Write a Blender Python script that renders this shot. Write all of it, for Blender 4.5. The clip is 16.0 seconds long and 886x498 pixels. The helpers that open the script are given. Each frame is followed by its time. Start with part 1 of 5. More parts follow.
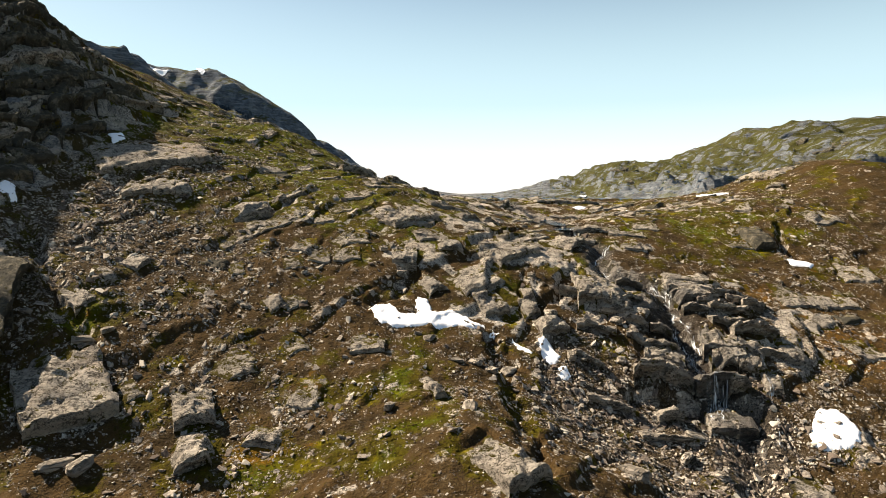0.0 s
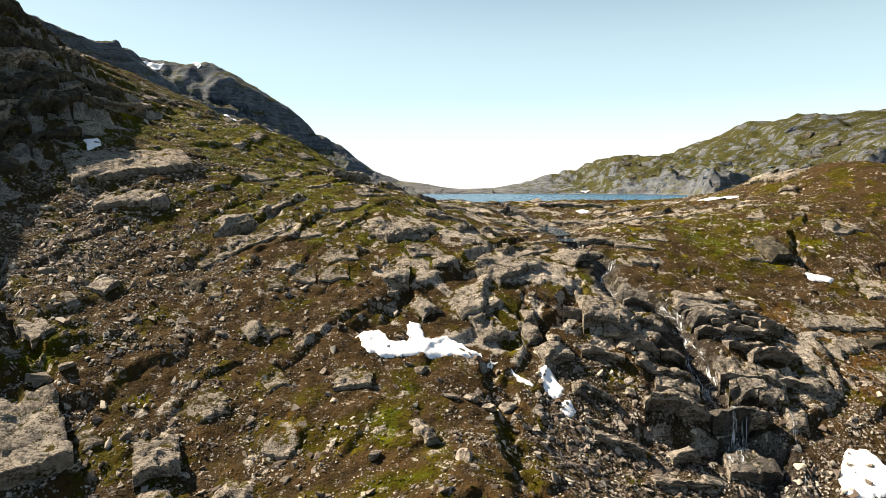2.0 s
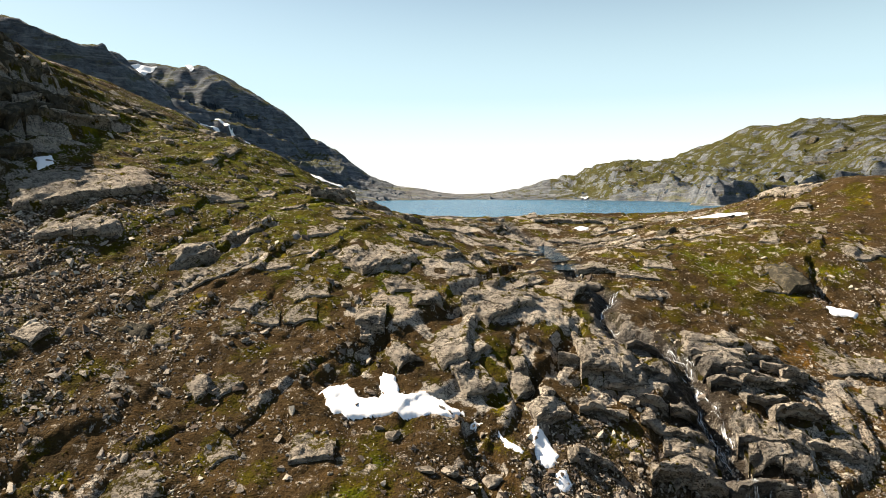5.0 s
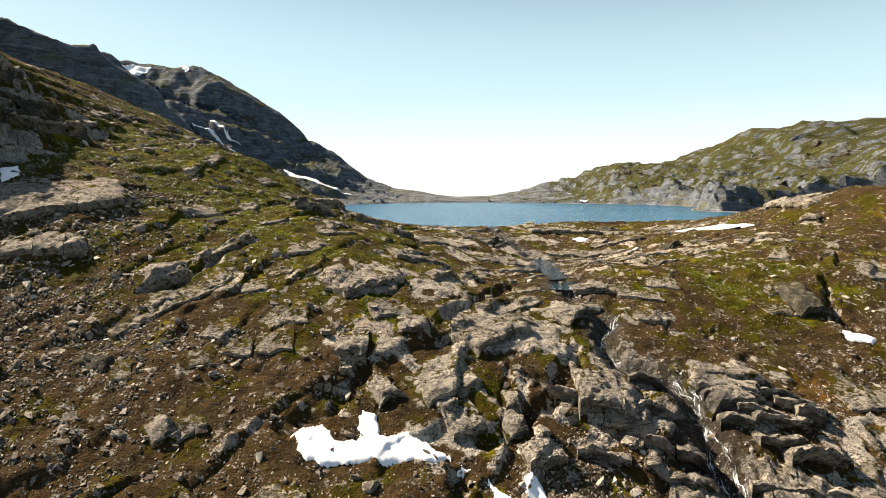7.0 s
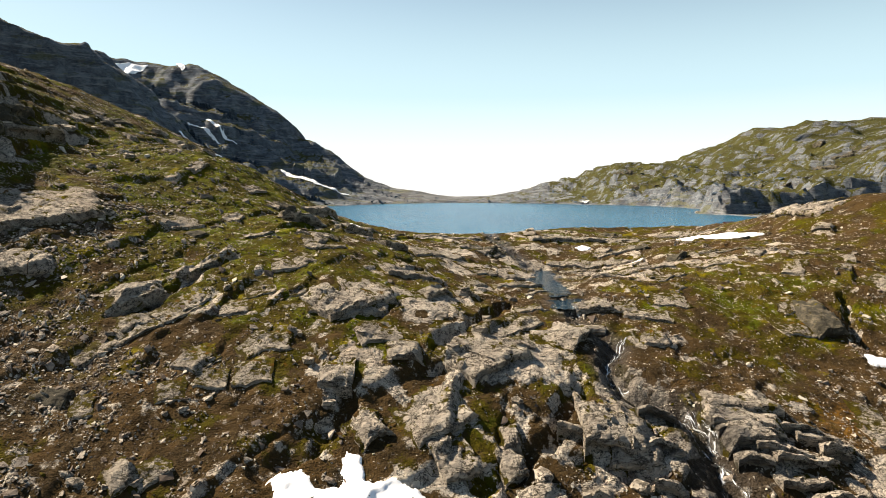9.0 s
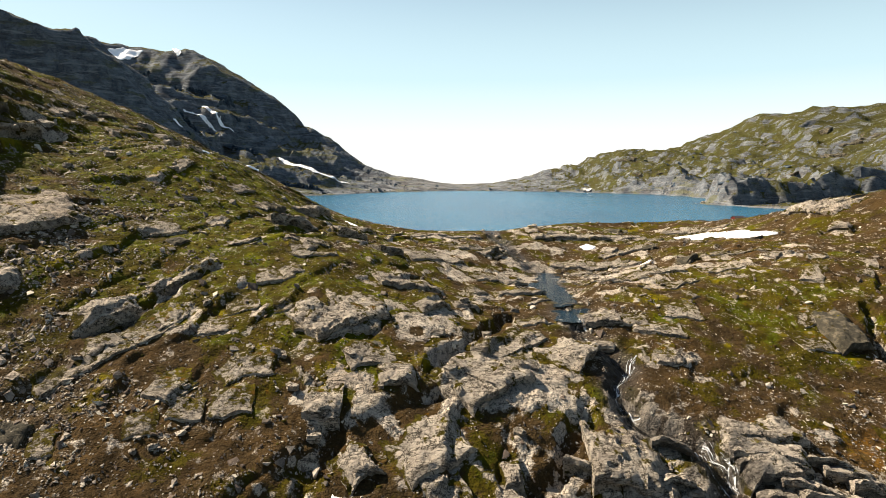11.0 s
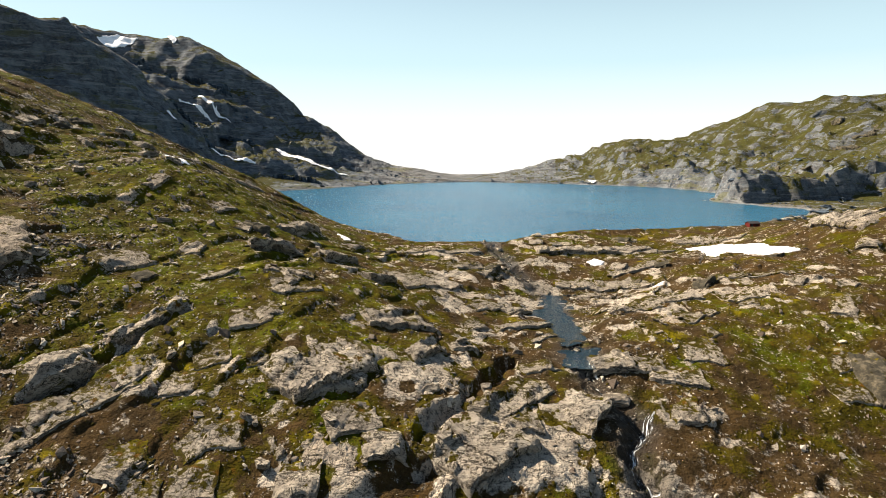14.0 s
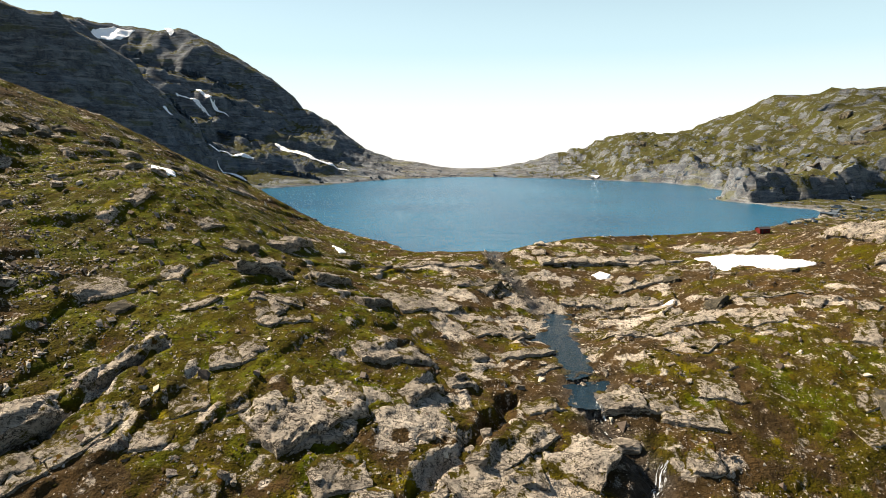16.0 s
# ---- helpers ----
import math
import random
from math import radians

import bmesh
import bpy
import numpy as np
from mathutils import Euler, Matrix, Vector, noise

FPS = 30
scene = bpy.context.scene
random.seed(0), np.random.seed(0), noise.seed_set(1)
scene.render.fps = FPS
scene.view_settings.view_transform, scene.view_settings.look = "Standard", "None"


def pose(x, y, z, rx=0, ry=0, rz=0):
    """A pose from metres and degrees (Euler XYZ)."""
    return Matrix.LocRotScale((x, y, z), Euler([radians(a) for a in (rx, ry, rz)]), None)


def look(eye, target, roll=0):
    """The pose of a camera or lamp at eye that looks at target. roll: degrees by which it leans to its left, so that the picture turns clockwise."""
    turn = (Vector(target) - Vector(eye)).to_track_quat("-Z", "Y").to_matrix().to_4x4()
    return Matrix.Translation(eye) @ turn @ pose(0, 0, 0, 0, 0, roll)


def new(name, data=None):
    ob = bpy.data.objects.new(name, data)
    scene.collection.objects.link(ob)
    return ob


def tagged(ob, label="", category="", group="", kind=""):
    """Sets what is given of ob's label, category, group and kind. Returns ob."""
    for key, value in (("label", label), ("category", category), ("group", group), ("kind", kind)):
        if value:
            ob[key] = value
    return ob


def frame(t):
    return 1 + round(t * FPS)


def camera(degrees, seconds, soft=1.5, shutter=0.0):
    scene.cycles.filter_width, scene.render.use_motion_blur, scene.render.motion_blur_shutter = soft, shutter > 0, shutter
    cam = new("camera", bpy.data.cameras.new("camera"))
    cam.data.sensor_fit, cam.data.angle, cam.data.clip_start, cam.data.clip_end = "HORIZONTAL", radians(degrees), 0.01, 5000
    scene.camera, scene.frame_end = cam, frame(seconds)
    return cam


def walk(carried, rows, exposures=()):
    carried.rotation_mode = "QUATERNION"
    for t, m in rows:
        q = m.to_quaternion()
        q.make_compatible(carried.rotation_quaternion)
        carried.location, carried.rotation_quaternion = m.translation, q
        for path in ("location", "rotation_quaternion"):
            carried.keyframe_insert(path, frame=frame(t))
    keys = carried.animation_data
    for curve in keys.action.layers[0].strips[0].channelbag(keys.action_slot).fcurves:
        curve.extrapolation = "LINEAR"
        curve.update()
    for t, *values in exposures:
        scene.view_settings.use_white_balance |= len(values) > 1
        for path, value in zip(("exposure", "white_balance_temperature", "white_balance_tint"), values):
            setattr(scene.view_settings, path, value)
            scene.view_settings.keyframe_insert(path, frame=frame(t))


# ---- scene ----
import mathutils

cam = camera(70.5, 16.0, soft=0.8)
METRES, EYE, TILT, LEAN, TURN = 70.0, 0.0, -4.7, 0.0, 0.0
ROWS = [
    (0.0, 0.0, 0.0, 0.0, -0.0, -0.0, 0.0),
    (0.5, 0.003, 0.0284, 0.0164, 0.04, -0.45, 0.04),
    (1.0, 0.0068, 0.0595, 0.0343, 0.07, -0.75, 0.08),
    (1.5, 0.0112, 0.0879, 0.0498, 0.09, -0.78, 0.11),
    (2.0, 0.0169, 0.119, 0.065, 0.11, -0.75, 0.12),
    (2.5, 0.0236, 0.1479, 0.0791, 0.11, -0.74, 0.12),
    (3.0, 0.0307, 0.1789, 0.0929, 0.1, -0.71, 0.13),
    (3.5, 0.037, 0.2072, 0.1052, 0.1, -0.7, 0.11),
    (4.0, 0.0446, 0.2373, 0.1177, 0.1, -0.67, 0.12),
    (6.5, 0.0791, 0.3741, 0.1762, 0.07, -0.62, -0.01),
    (7.0, 0.0845, 0.4017, 0.1882, 0.05, -0.62, -0.04),
    (7.5, 0.0887, 0.4267, 0.1983, 0.04, -0.62, -0.05),
    (8.0, 0.0922, 0.4538, 0.21, 0.04, -0.68, -0.07),
    (8.5, 0.0948, 0.4787, 0.2202, 0.03, -0.73, -0.07),
    (9.0, 0.0973, 0.5056, 0.2332, 0.04, -0.84, -0.11),
    (11.5, 0.1086, 0.6377, 0.3046, 0.17, -2.61, -0.05),
    (12.0, 0.1108, 0.6649, 0.3215, 0.2, -2.86, -0.05),
    (12.5, 0.1131, 0.6895, 0.3382, 0.23, -3.04, -0.05),
    (13.0, 0.1161, 0.7159, 0.3574, 0.28, -3.27, -0.06),
    (13.5, 0.1191, 0.7401, 0.3753, 0.33, -3.46, -0.07),
    (14.0, 0.1213, 0.7668, 0.3947, 0.37, -3.69, -0.1),
    (14.5, 0.1236, 0.791, 0.4124, 0.42, -3.9, -0.09),
    (15.0, 0.126, 0.8166, 0.4324, 0.48, -4.15, -0.08),
    (15.5, 0.1275, 0.8407, 0.45, 0.5, -4.39, -0.07),
    (16.0, 0.1305, 0.8662, 0.4696, 0.55, -4.65, -0.05),
]
walk(cam, [(t, pose(0, 0, EYE, TILT, LEAN, TURN) @ pose(METRES * x, METRES * y, METRES * z, 90 + pitch, roll, yaw)) for t, x, y, z, yaw, pitch, roll in ROWS],
     exposures=((0.0, 1.4, 7000, 10), (16.0, 1.36, 7000, 10)))

# ---- sky and sun ----
SUN_TURN, SUN_HEIGHT = -62.0, 41.0        # degrees from the way ahead (minus: to the left), and above the horizon
world = bpy.data.worlds.new("sky")
scene.world = world
world.use_nodes = True
nodes, links = world.node_tree.nodes, world.node_tree.links
sky = nodes.new("ShaderNodeTexSky")
sky.sky_type, sky.sun_disc = "NISHITA", False
sky.sun_elevation, sky.sun_rotation = radians(SUN_HEIGHT), radians(SUN_TURN)
sky.altitude, sky.air_density, sky.dust_density, sky.ozone_density = 1200, 1.0, 1.7, 0.6
tone = nodes.new("ShaderNodeMix")
tone.data_type, tone.blend_type = "RGBA", "MULTIPLY"
tone.inputs["Factor"].default_value, tone.inputs["B"].default_value = 1.0, (0.99, 1.03, 0.98, 1)
links.new(sky.outputs["Color"], tone.inputs["A"])
links.new(tone.outputs["Result"], nodes["Background"].inputs["Color"])
nodes["Background"].inputs["Strength"].default_value = 0.051

sun = new("sun", bpy.data.lights.new("sun", "SUN"))
sun.data.energy, sun.data.angle, sun.data.color = 5.0, radians(0.55), (1.0, 0.895, 0.765)
a, e = radians(SUN_TURN), radians(SUN_HEIGHT)
sun.matrix_world = look((0, 0, 300), (-math.sin(a) * math.cos(e), -math.cos(a) * math.cos(e), 300 - math.sin(e)))


# ---- materials ----
def material(name, rough=0.9, gloss=0.06):
    m = bpy.data.materials.new(name)
    m.use_nodes = True
    b = m.node_tree.nodes["Principled BSDF"]
    b.inputs["Roughness"].default_value = rough
    b.inputs["Specular IOR Level"].default_value = gloss
    return m, b


class Web:
    """Short hand for the nodes of one material."""
    def __init__(self, mat):
        self.n, self.l = mat.node_tree.nodes, mat.node_tree.links
        self.at = self.n.new("ShaderNodeTexCoord").outputs["Object"]

    def put(self, socket, value):
        if isinstance(value, bpy.types.NodeSocket):
            self.l.new(value, socket)
        else:
            socket.default_value = (*value, 1) if isinstance(value, tuple) and len(value) == 3 and len(socket.default_value) == 4 else value

    def noise(self, scale, detail=4.0, rough=0.6, at=None, stretch=None):
        node = self.n.new("ShaderNodeTexNoise")
        node.inputs["Scale"].default_value, node.inputs["Detail"].default_value, node.inputs["Roughness"].default_value = scale, detail, rough
        src = at or self.at
        if stretch:
            mp = self.n.new("ShaderNodeMapping")
            mp.inputs["Scale"].default_value, mp.inputs["Rotation"].default_value = stretch, (0, 0, radians(-27))
            self.l.new(src, mp.inputs["Vector"])
            src = mp.outputs[0]
        self.l.new(src, node.inputs["Vector"])
        return node.outputs["Fac"]

    def cells(self, scale, feature="F1", out="Distance"):
        node = self.n.new("ShaderNodeTexVoronoi")
        node.feature = feature
        node.inputs["Scale"].default_value = scale
        self.l.new(self.at, node.inputs["Vector"])
        return node.outputs[out]

    def ramp(self, value, lo, hi, a=0.0, b=1.0):
        node = self.n.new("ShaderNodeMapRange")
        node.interpolation_type = "SMOOTHSTEP"
        for key, v in (("Value", value), ("From Min", lo), ("From Max", hi), ("To Min", a), ("To Max", b)):
            self.put(node.inputs[key], v)
        return node.outputs[0]

    def math(self, op, a, b=0.0):
        node = self.n.new("ShaderNodeMath")
        node.operation = op
        self.put(node.inputs[0], a)
        self.put(node.inputs[1], b)
        return node.outputs[0]

    def mix(self, fac, a, b, how="MIX"):
        node = self.n.new("ShaderNodeMix")
        node.data_type, node.blend_type = "RGBA", how
        self.put(node.inputs["Factor"], fac)
        self.put(node.inputs["A"], a)
        self.put(node.inputs["B"], b)
        return node.outputs["Result"]

    def value(self, name):
        node = self.n.new("ShaderNodeAttribute")
        node.attribute_name = name
        return node.outputs["Fac"]

    def random(self):
        return self.n.new("ShaderNodeObjectInfo").outputs["Random"]

    def island(self):
        return self.n.new("ShaderNodeNewGeometry").outputs["Random Per Island"]

    def bump(self, b, height, strength=0.5, distance=0.1):
        node = self.n.new("ShaderNodeBump")
        node.inputs["Strength"].default_value, node.inputs["Distance"].default_value = strength, distance
        self.put(node.inputs["Height"], height)
        self.l.new(node.outputs[0], b.inputs["Normal"])


def cracks(w):
    """Thin broken joints in two directions: 1 in the crack, 0 beside it."""
    out = None
    for scale, stretch, wide in ((0.45, (0.35, 1.8, 1.8), 0.013), (0.6, (1.5, 0.5, 1.0), 0.011), (1.1, (0.5, 1.6, 1.6), 0.010)):
        line = w.math("ABSOLUTE", w.math("SUBTRACT", w.noise(scale, 4, 0.6, None, stretch), 0.5))
        line = w.ramp(line, wide * 0.3, wide * 1.6, 1, 0)
        out = line if out is None else w.math("MAXIMUM", out, line)
    return w.math("MULTIPLY", out, w.ramp(w.noise(0.5, 4, 0.7), 0.36, 0.5))


def hazed_rock(w):
    """Mountain rock in nearly level bands; the haze of distance is painted in as blue-grey."""
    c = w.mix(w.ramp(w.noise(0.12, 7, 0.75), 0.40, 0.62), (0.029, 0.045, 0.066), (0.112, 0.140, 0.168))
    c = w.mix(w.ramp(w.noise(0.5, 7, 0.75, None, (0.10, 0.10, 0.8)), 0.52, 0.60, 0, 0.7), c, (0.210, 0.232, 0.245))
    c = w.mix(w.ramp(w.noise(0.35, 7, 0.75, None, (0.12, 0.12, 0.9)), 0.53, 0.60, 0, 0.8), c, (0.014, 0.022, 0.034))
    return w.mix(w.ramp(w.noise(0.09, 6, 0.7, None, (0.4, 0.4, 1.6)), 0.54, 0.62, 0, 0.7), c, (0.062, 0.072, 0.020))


def rock_colour(w, shift=None, dark=None):
    """Grey gneiss: broad warm and cool tones, dark lichen, pale crusts, thin bands, specks and cracks."""
    c = w.mix(w.ramp(w.noise(0.22, 5), 0.36, 0.66), (0.361, 0.312, 0.251), (0.542, 0.477, 0.388))
    c = w.mix(w.ramp(w.noise(0.09, 4, 0.6), 0.47, 0.66, 0, 0.55), c, (0.406, 0.325, 0.244))
    c = w.mix(w.ramp(w.noise(0.7, 8, 0.72), 0.50, 0.64, 0, 0.75), c, (0.154, 0.133, 0.112))
    c = w.mix(w.ramp(w.noise(1.5, 7, 0.8, None, (0.7, 1.6, 1.6)), 0.56, 0.66, 0, 0.5), c, (0.109, 0.088, 0.071))
    c = w.mix(w.ramp(w.noise(3.4, 5, 0.75), 0.55, 0.68, 0, 0.5), c, (0.050, 0.041, 0.034))
    c = w.mix(w.ramp(w.noise(1.8, 6, 0.72), 0.54, 0.66, 0, 0.45), c, (0.596, 0.542, 0.442))
    c = w.mix(w.math("MULTIPLY", cracks(w), 0.9), c, (0.027, 0.022, 0.016))
    if shift is not None:
        c = w.mix(shift, c, (0.150, 0.128, 0.100))
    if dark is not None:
        c = w.mix(w.math("MULTIPLY", dark, 0.85), c, hazed_rock(w))
    return c


def rock_relief(w):
    """Grain, pits, thin beds and cracks."""
    h = w.math("MULTIPLY", w.noise(1.4, 9, 0.75), 0.8)
    h = w.math("ADD", h, w.math("MULTIPLY", w.noise(0.9, 6, 0.65, None, (0.7, 1.5, 1.5)), 0.4))
    return w.math("ADD", h, w.math("MULTIPLY", w.ramp(w.noise(0.7, 5, 0.6, None, (0.5, 1.8, 1.8)), 0.48, 0.52), 0.12))


def moss_colour(w):
    moss = w.mix(w.ramp(w.noise(0.4, 5), 0.35, 0.65), (0.044, 0.033, 0.004), (0.072, 0.057, 0.004))
    moss = w.mix(w.ramp(w.noise(0.11, 4), 0.4, 0.6, 0, 0.65), moss, (0.050, 0.044, 0.004))
    moss = w.mix(w.ramp(w.noise(1.9, 6, 0.8), 0.47, 0.62, 0, 0.85), moss, (0.027, 0.017, 0.003))
    moss = w.mix(w.ramp(w.noise(4.5, 5, 0.8), 0.52, 0.68, 0, 0.7), moss, (0.112, 0.089, 0.006))
    moss = w.mix(w.ramp(w.noise(0.16, 3), 0.58, 0.70, 0, 0.8), moss, (0.179, 0.143, 0.004))
    return w.mix(w.ramp(w.noise(0.23, 5, 0.65), 0.62, 0.70, 0, 0.75), moss, (0.134, 0.061, 0.006))


ground_mat, b = material("moor")
w = Web(ground_mat)
rock, green, stones, wet = w.value("rock"), w.value("green"), w.value("stones"), w.value("wet")
fine = w.noise(3.2, 5, 0.7)
soil = w.mix(w.ramp(w.noise(0.22, 5), 0.38, 0.62), (0.037, 0.024, 0.010), (0.068, 0.040, 0.014))
soil = w.mix(w.ramp(w.noise(1.7, 6, 0.8), 0.47, 0.64), soil, (0.074, 0.050, 0.022))
soil = w.mix(w.ramp(w.noise(5.0, 5, 0.8), 0.5, 0.68, 0, 0.8), soil, (0.016, 0.010, 0.006))
soil = w.mix(w.ramp(w.noise(2.6, 7, 0.85), 0.58, 0.66, 0, 0.35), soil, (0.204, 0.168, 0.123))
lush = w.mix(w.ramp(w.noise(1.6, 6, 0.8), 0.45, 0.65), (0.072, 0.082, 0.003), (0.033, 0.033, 0.003))
lush = w.mix(w.ramp(w.noise(0.3, 4), 0.53, 0.66, 0, 0.8), lush, (0.152, 0.152, 0.003))
moss = w.mix(w.ramp(w.math("ADD", green, w.math("MULTIPLY", w.math("SUBTRACT", w.noise(0.25, 6, 0.7), 0.5), 1.8)), 0.78, 1.2), moss_colour(w), lush)
veg = w.mix(w.ramp(w.math("ADD", green, w.math("MULTIPLY", w.math("SUBTRACT", fine, 0.5), 1.3)), 0.22, 0.56), soil, moss)
pebble = w.mix(w.cells(4.2, "F1", "Color"), (0.036, 0.026, 0.016), (0.240, 0.189, 0.124))
pebble = w.mix(w.ramp(w.cells(4.2, "DISTANCE_TO_EDGE"), 0.03, 0.16, 1, 0), pebble, (0.013, 0.009, 0.006))
gravel = w.ramp(w.math("ADD", stones, w.math("MULTIPLY", w.math("SUBTRACT", w.noise(0.9, 5, 0.8), 0.5), 2.0)), 0.55, 1.05, 0, 0.8)
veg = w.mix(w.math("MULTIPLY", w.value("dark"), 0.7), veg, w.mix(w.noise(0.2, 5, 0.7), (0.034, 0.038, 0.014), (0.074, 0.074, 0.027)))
veg = w.mix(w.math("MULTIPLY", gravel, w.ramp(green, 0.3, 0.8, 1.0, 0.25)), veg, pebble)
bare = w.ramp(w.math("ADD", rock, w.math("MULTIPLY", w.math("SUBTRACT", w.noise(0.5, 9, 0.75), 0.5), 0.9)), 0.05, 0.14)
veg = w.mix(w.ramp(w.math("ADD", w.value("ochre"), w.math("MULTIPLY", w.math("SUBTRACT", w.noise(0.8, 6, 0.75), 0.5), 1.2)), 0.3, 0.75, 0, 0.85), veg, w.mix(w.noise(1.2, 5), (0.125, 0.050, 0.008), (0.230, 0.115, 0.010)))
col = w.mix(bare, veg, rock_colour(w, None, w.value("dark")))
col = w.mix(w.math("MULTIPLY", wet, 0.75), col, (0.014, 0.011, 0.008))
w.put(b.inputs["Base Color"], col)
w.put(b.inputs["Roughness"], w.ramp(wet, 0.2, 0.8, 0.95, 0.5))
w.put(b.inputs["Specular IOR Level"], w.ramp(wet, 0.2, 0.8, 0.04, 0.18))
w.bump(b, w.math("ADD", w.math("ADD", rock_relief(w), w.math("MULTIPLY", w.noise(0.12, 6, 0.7), 5.0)), w.math("MULTIPLY", w.cells(4.2), 0.25)), 1.0, 0.5)

stone_mat, b = material("loose_stone")
w = Web(stone_mat)
c = w.mix(w.ramp(w.island(), 0.1, 0.95, 0.9, 0.0), rock_colour(w), (0.086, 0.064, 0.050))
w.put(b.inputs["Base Color"], w.mix(w.ramp(w.island(), 0.81, 0.98, 0.0, 0.75), c, (0.50, 0.45, 0.36)))
w.bump(b, w.noise(4.0, 6, 0.7), 0.6, 0.12)

hummock_mat, b = material("moss_cushion")
w = Web(hummock_mat)
c = w.mix(w.ramp(w.island(), 0.0, 1.0), moss_colour(w), (0.039, 0.029, 0.005))
w.put(b.inputs["Base Color"], w.mix(w.ramp(w.island(), 0.75, 0.9, 0, 0.8), c, (0.065, 0.038, 0.011)))
w.bump(b, w.noise(7.0, 6, 0.8), 1.0, 0.15)

slab_mat, b = material("bedrock")
w = Web(slab_mat)
wet_shade, free = w.value("wet"), w.value("free")
c = rock_colour(w, w.ramp(w.random(), 0, 1, 0, 0.3))
c = w.mix(w.ramp(w.noise(0.42, 8, 0.72), 0.55, 0.61), c, moss_colour(w))
turf = w.ramp(w.math("ADD", free, w.math("MULTIPLY", w.math("SUBTRACT", w.noise(0.7, 7, 0.7), 0.5), 1.5)), 0.16, 0.3, 1, 0)
c = w.mix(turf, c, moss_colour(w))
c = w.mix(w.math("MULTIPLY", wet_shade, 0.8), c, (0.020, 0.017, 0.014))
w.put(b.inputs["Base Color"], c)
w.put(b.inputs["Roughness"], w.ramp(wet_shade, 0.2, 0.8, 0.9, 0.4))
w.put(b.inputs["Specular IOR Level"], w.ramp(wet_shade, 0.2, 0.8, 0.06, 0.3))
w.bump(b, w.math("SUBTRACT", rock_relief(w), w.math("MULTIPLY", cracks(w), 0.5)), 1.0, 0.55)

block_mat, b = material("boulder_rock")
w = Web(block_mat)
c = rock_colour(w, w.ramp(w.random(), 0, 1, 0, 0.6))
w.put(b.inputs["Base Color"], w.mix(w.ramp(w.noise(0.6, 8, 0.72), 0.58, 0.64), c, moss_colour(w)))
w.bump(b, w.math("SUBTRACT", rock_relief(w), w.math("MULTIPLY", cracks(w), 0.5)), 1.0, 0.35)

crag_mat, b = material("dark_crag")
w = Web(crag_mat)
c = w.mix(w.ramp(w.noise(0.5, 7, 0.75), 0.46, 0.64), (0.061, 0.055, 0.041), (0.183, 0.155, 0.109))
w.put(b.inputs["Base Color"], w.mix(w.ramp(w.noise(0.6, 6, 0.75), 0.57, 0.64), c, moss_colour(w)))
w.bump(b, rock_relief(w), 1.0, 0.7)

# rock of the mountain and far shore, haze painted into its colour
mountain_mat, b = material("hazed_mountain_rock")
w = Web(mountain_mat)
w.put(b.inputs["Base Color"], hazed_rock(w))
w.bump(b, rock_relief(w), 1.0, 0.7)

snow_mat, b = material("old_snow", 0.55, 0.3)
w = Web(snow_mat)
w.put(b.inputs["Base Color"], w.mix(w.ramp(w.noise(1.1, 5, 0.7), 0.5, 0.8, 0, 0.5), (0.95, 0.95, 0.95), (0.84, 0.82, 0.79)))
w.bump(b, w.noise(1.2, 4), 0.15, 0.1)

water_mat, b = material("lake_water", 0.22, 0.5)
w = Web(water_mat)
b.inputs["IOR"].default_value = 1.33
w.put(b.inputs["Base Color"], w.mix(w.ramp(w.noise(0.012, 4), 0.3, 0.7), (0.004, 0.058, 0.118), (0.010, 0.092, 0.160)))
w.bump(b, w.math("ADD", w.noise(0.9, 4, 0.6, None, (0.5, 1.3, 1)), w.math("MULTIPLY", w.noise(0.12, 3), 2.0)), 1.0, 0.45)

stream_mat, b = material("stream_water", 0.07, 0.5)
w = Web(stream_mat)
b.inputs["IOR"].default_value = 1.33
w.put(b.inputs["Base Color"], w.mix(w.noise(0.5, 3), (0.006, 0.018, 0.030), (0.011, 0.038, 0.060)))
w.bump(b, w.noise(1.6, 6, 0.75), 1.0, 0.5)

brook_mat, b = material("brook_water", 0.12, 0.4)
w = Web(brook_mat)
b.inputs["IOR"].default_value = 1.33
w.put(b.inputs["Base Color"], w.mix(w.noise(0.8, 3), (0.010, 0.009, 0.007), (0.030, 0.027, 0.021)))
w.bump(b, w.noise(2.6, 5, 0.7), 1.0, 0.3)

foam_mat, b = material("white_water", 0.5, 0.4)
w = Web(foam_mat)
w.put(b.inputs["Base Color"], w.mix(w.noise(3, 4), (0.50, 0.54, 0.56), (0.85, 0.87, 0.88)))
flow = w.n.new("ShaderNodeCombineXYZ")
w.put(flow.inputs[0], w.math("MULTIPLY", w.value("across"), 6.5))
w.put(flow.inputs[1], w.math("MULTIPLY", w.value("along"), 0.45))
threads = w.noise(1.0, 6, 0.65, flow.outputs[0])
edge = w.math("ABSOLUTE", w.value("side"))
w.put(b.inputs["Alpha"], w.ramp(w.math("SUBTRACT", threads, w.math("MULTIPLY", edge, 0.12)), 0.46, 0.62, 0, 0.9))

# ---- the lie of the land ----
LAKE = -1.0
SX, SY = 0.89, -0.45          # across the beds of rock: they run up the valley and break off to the right


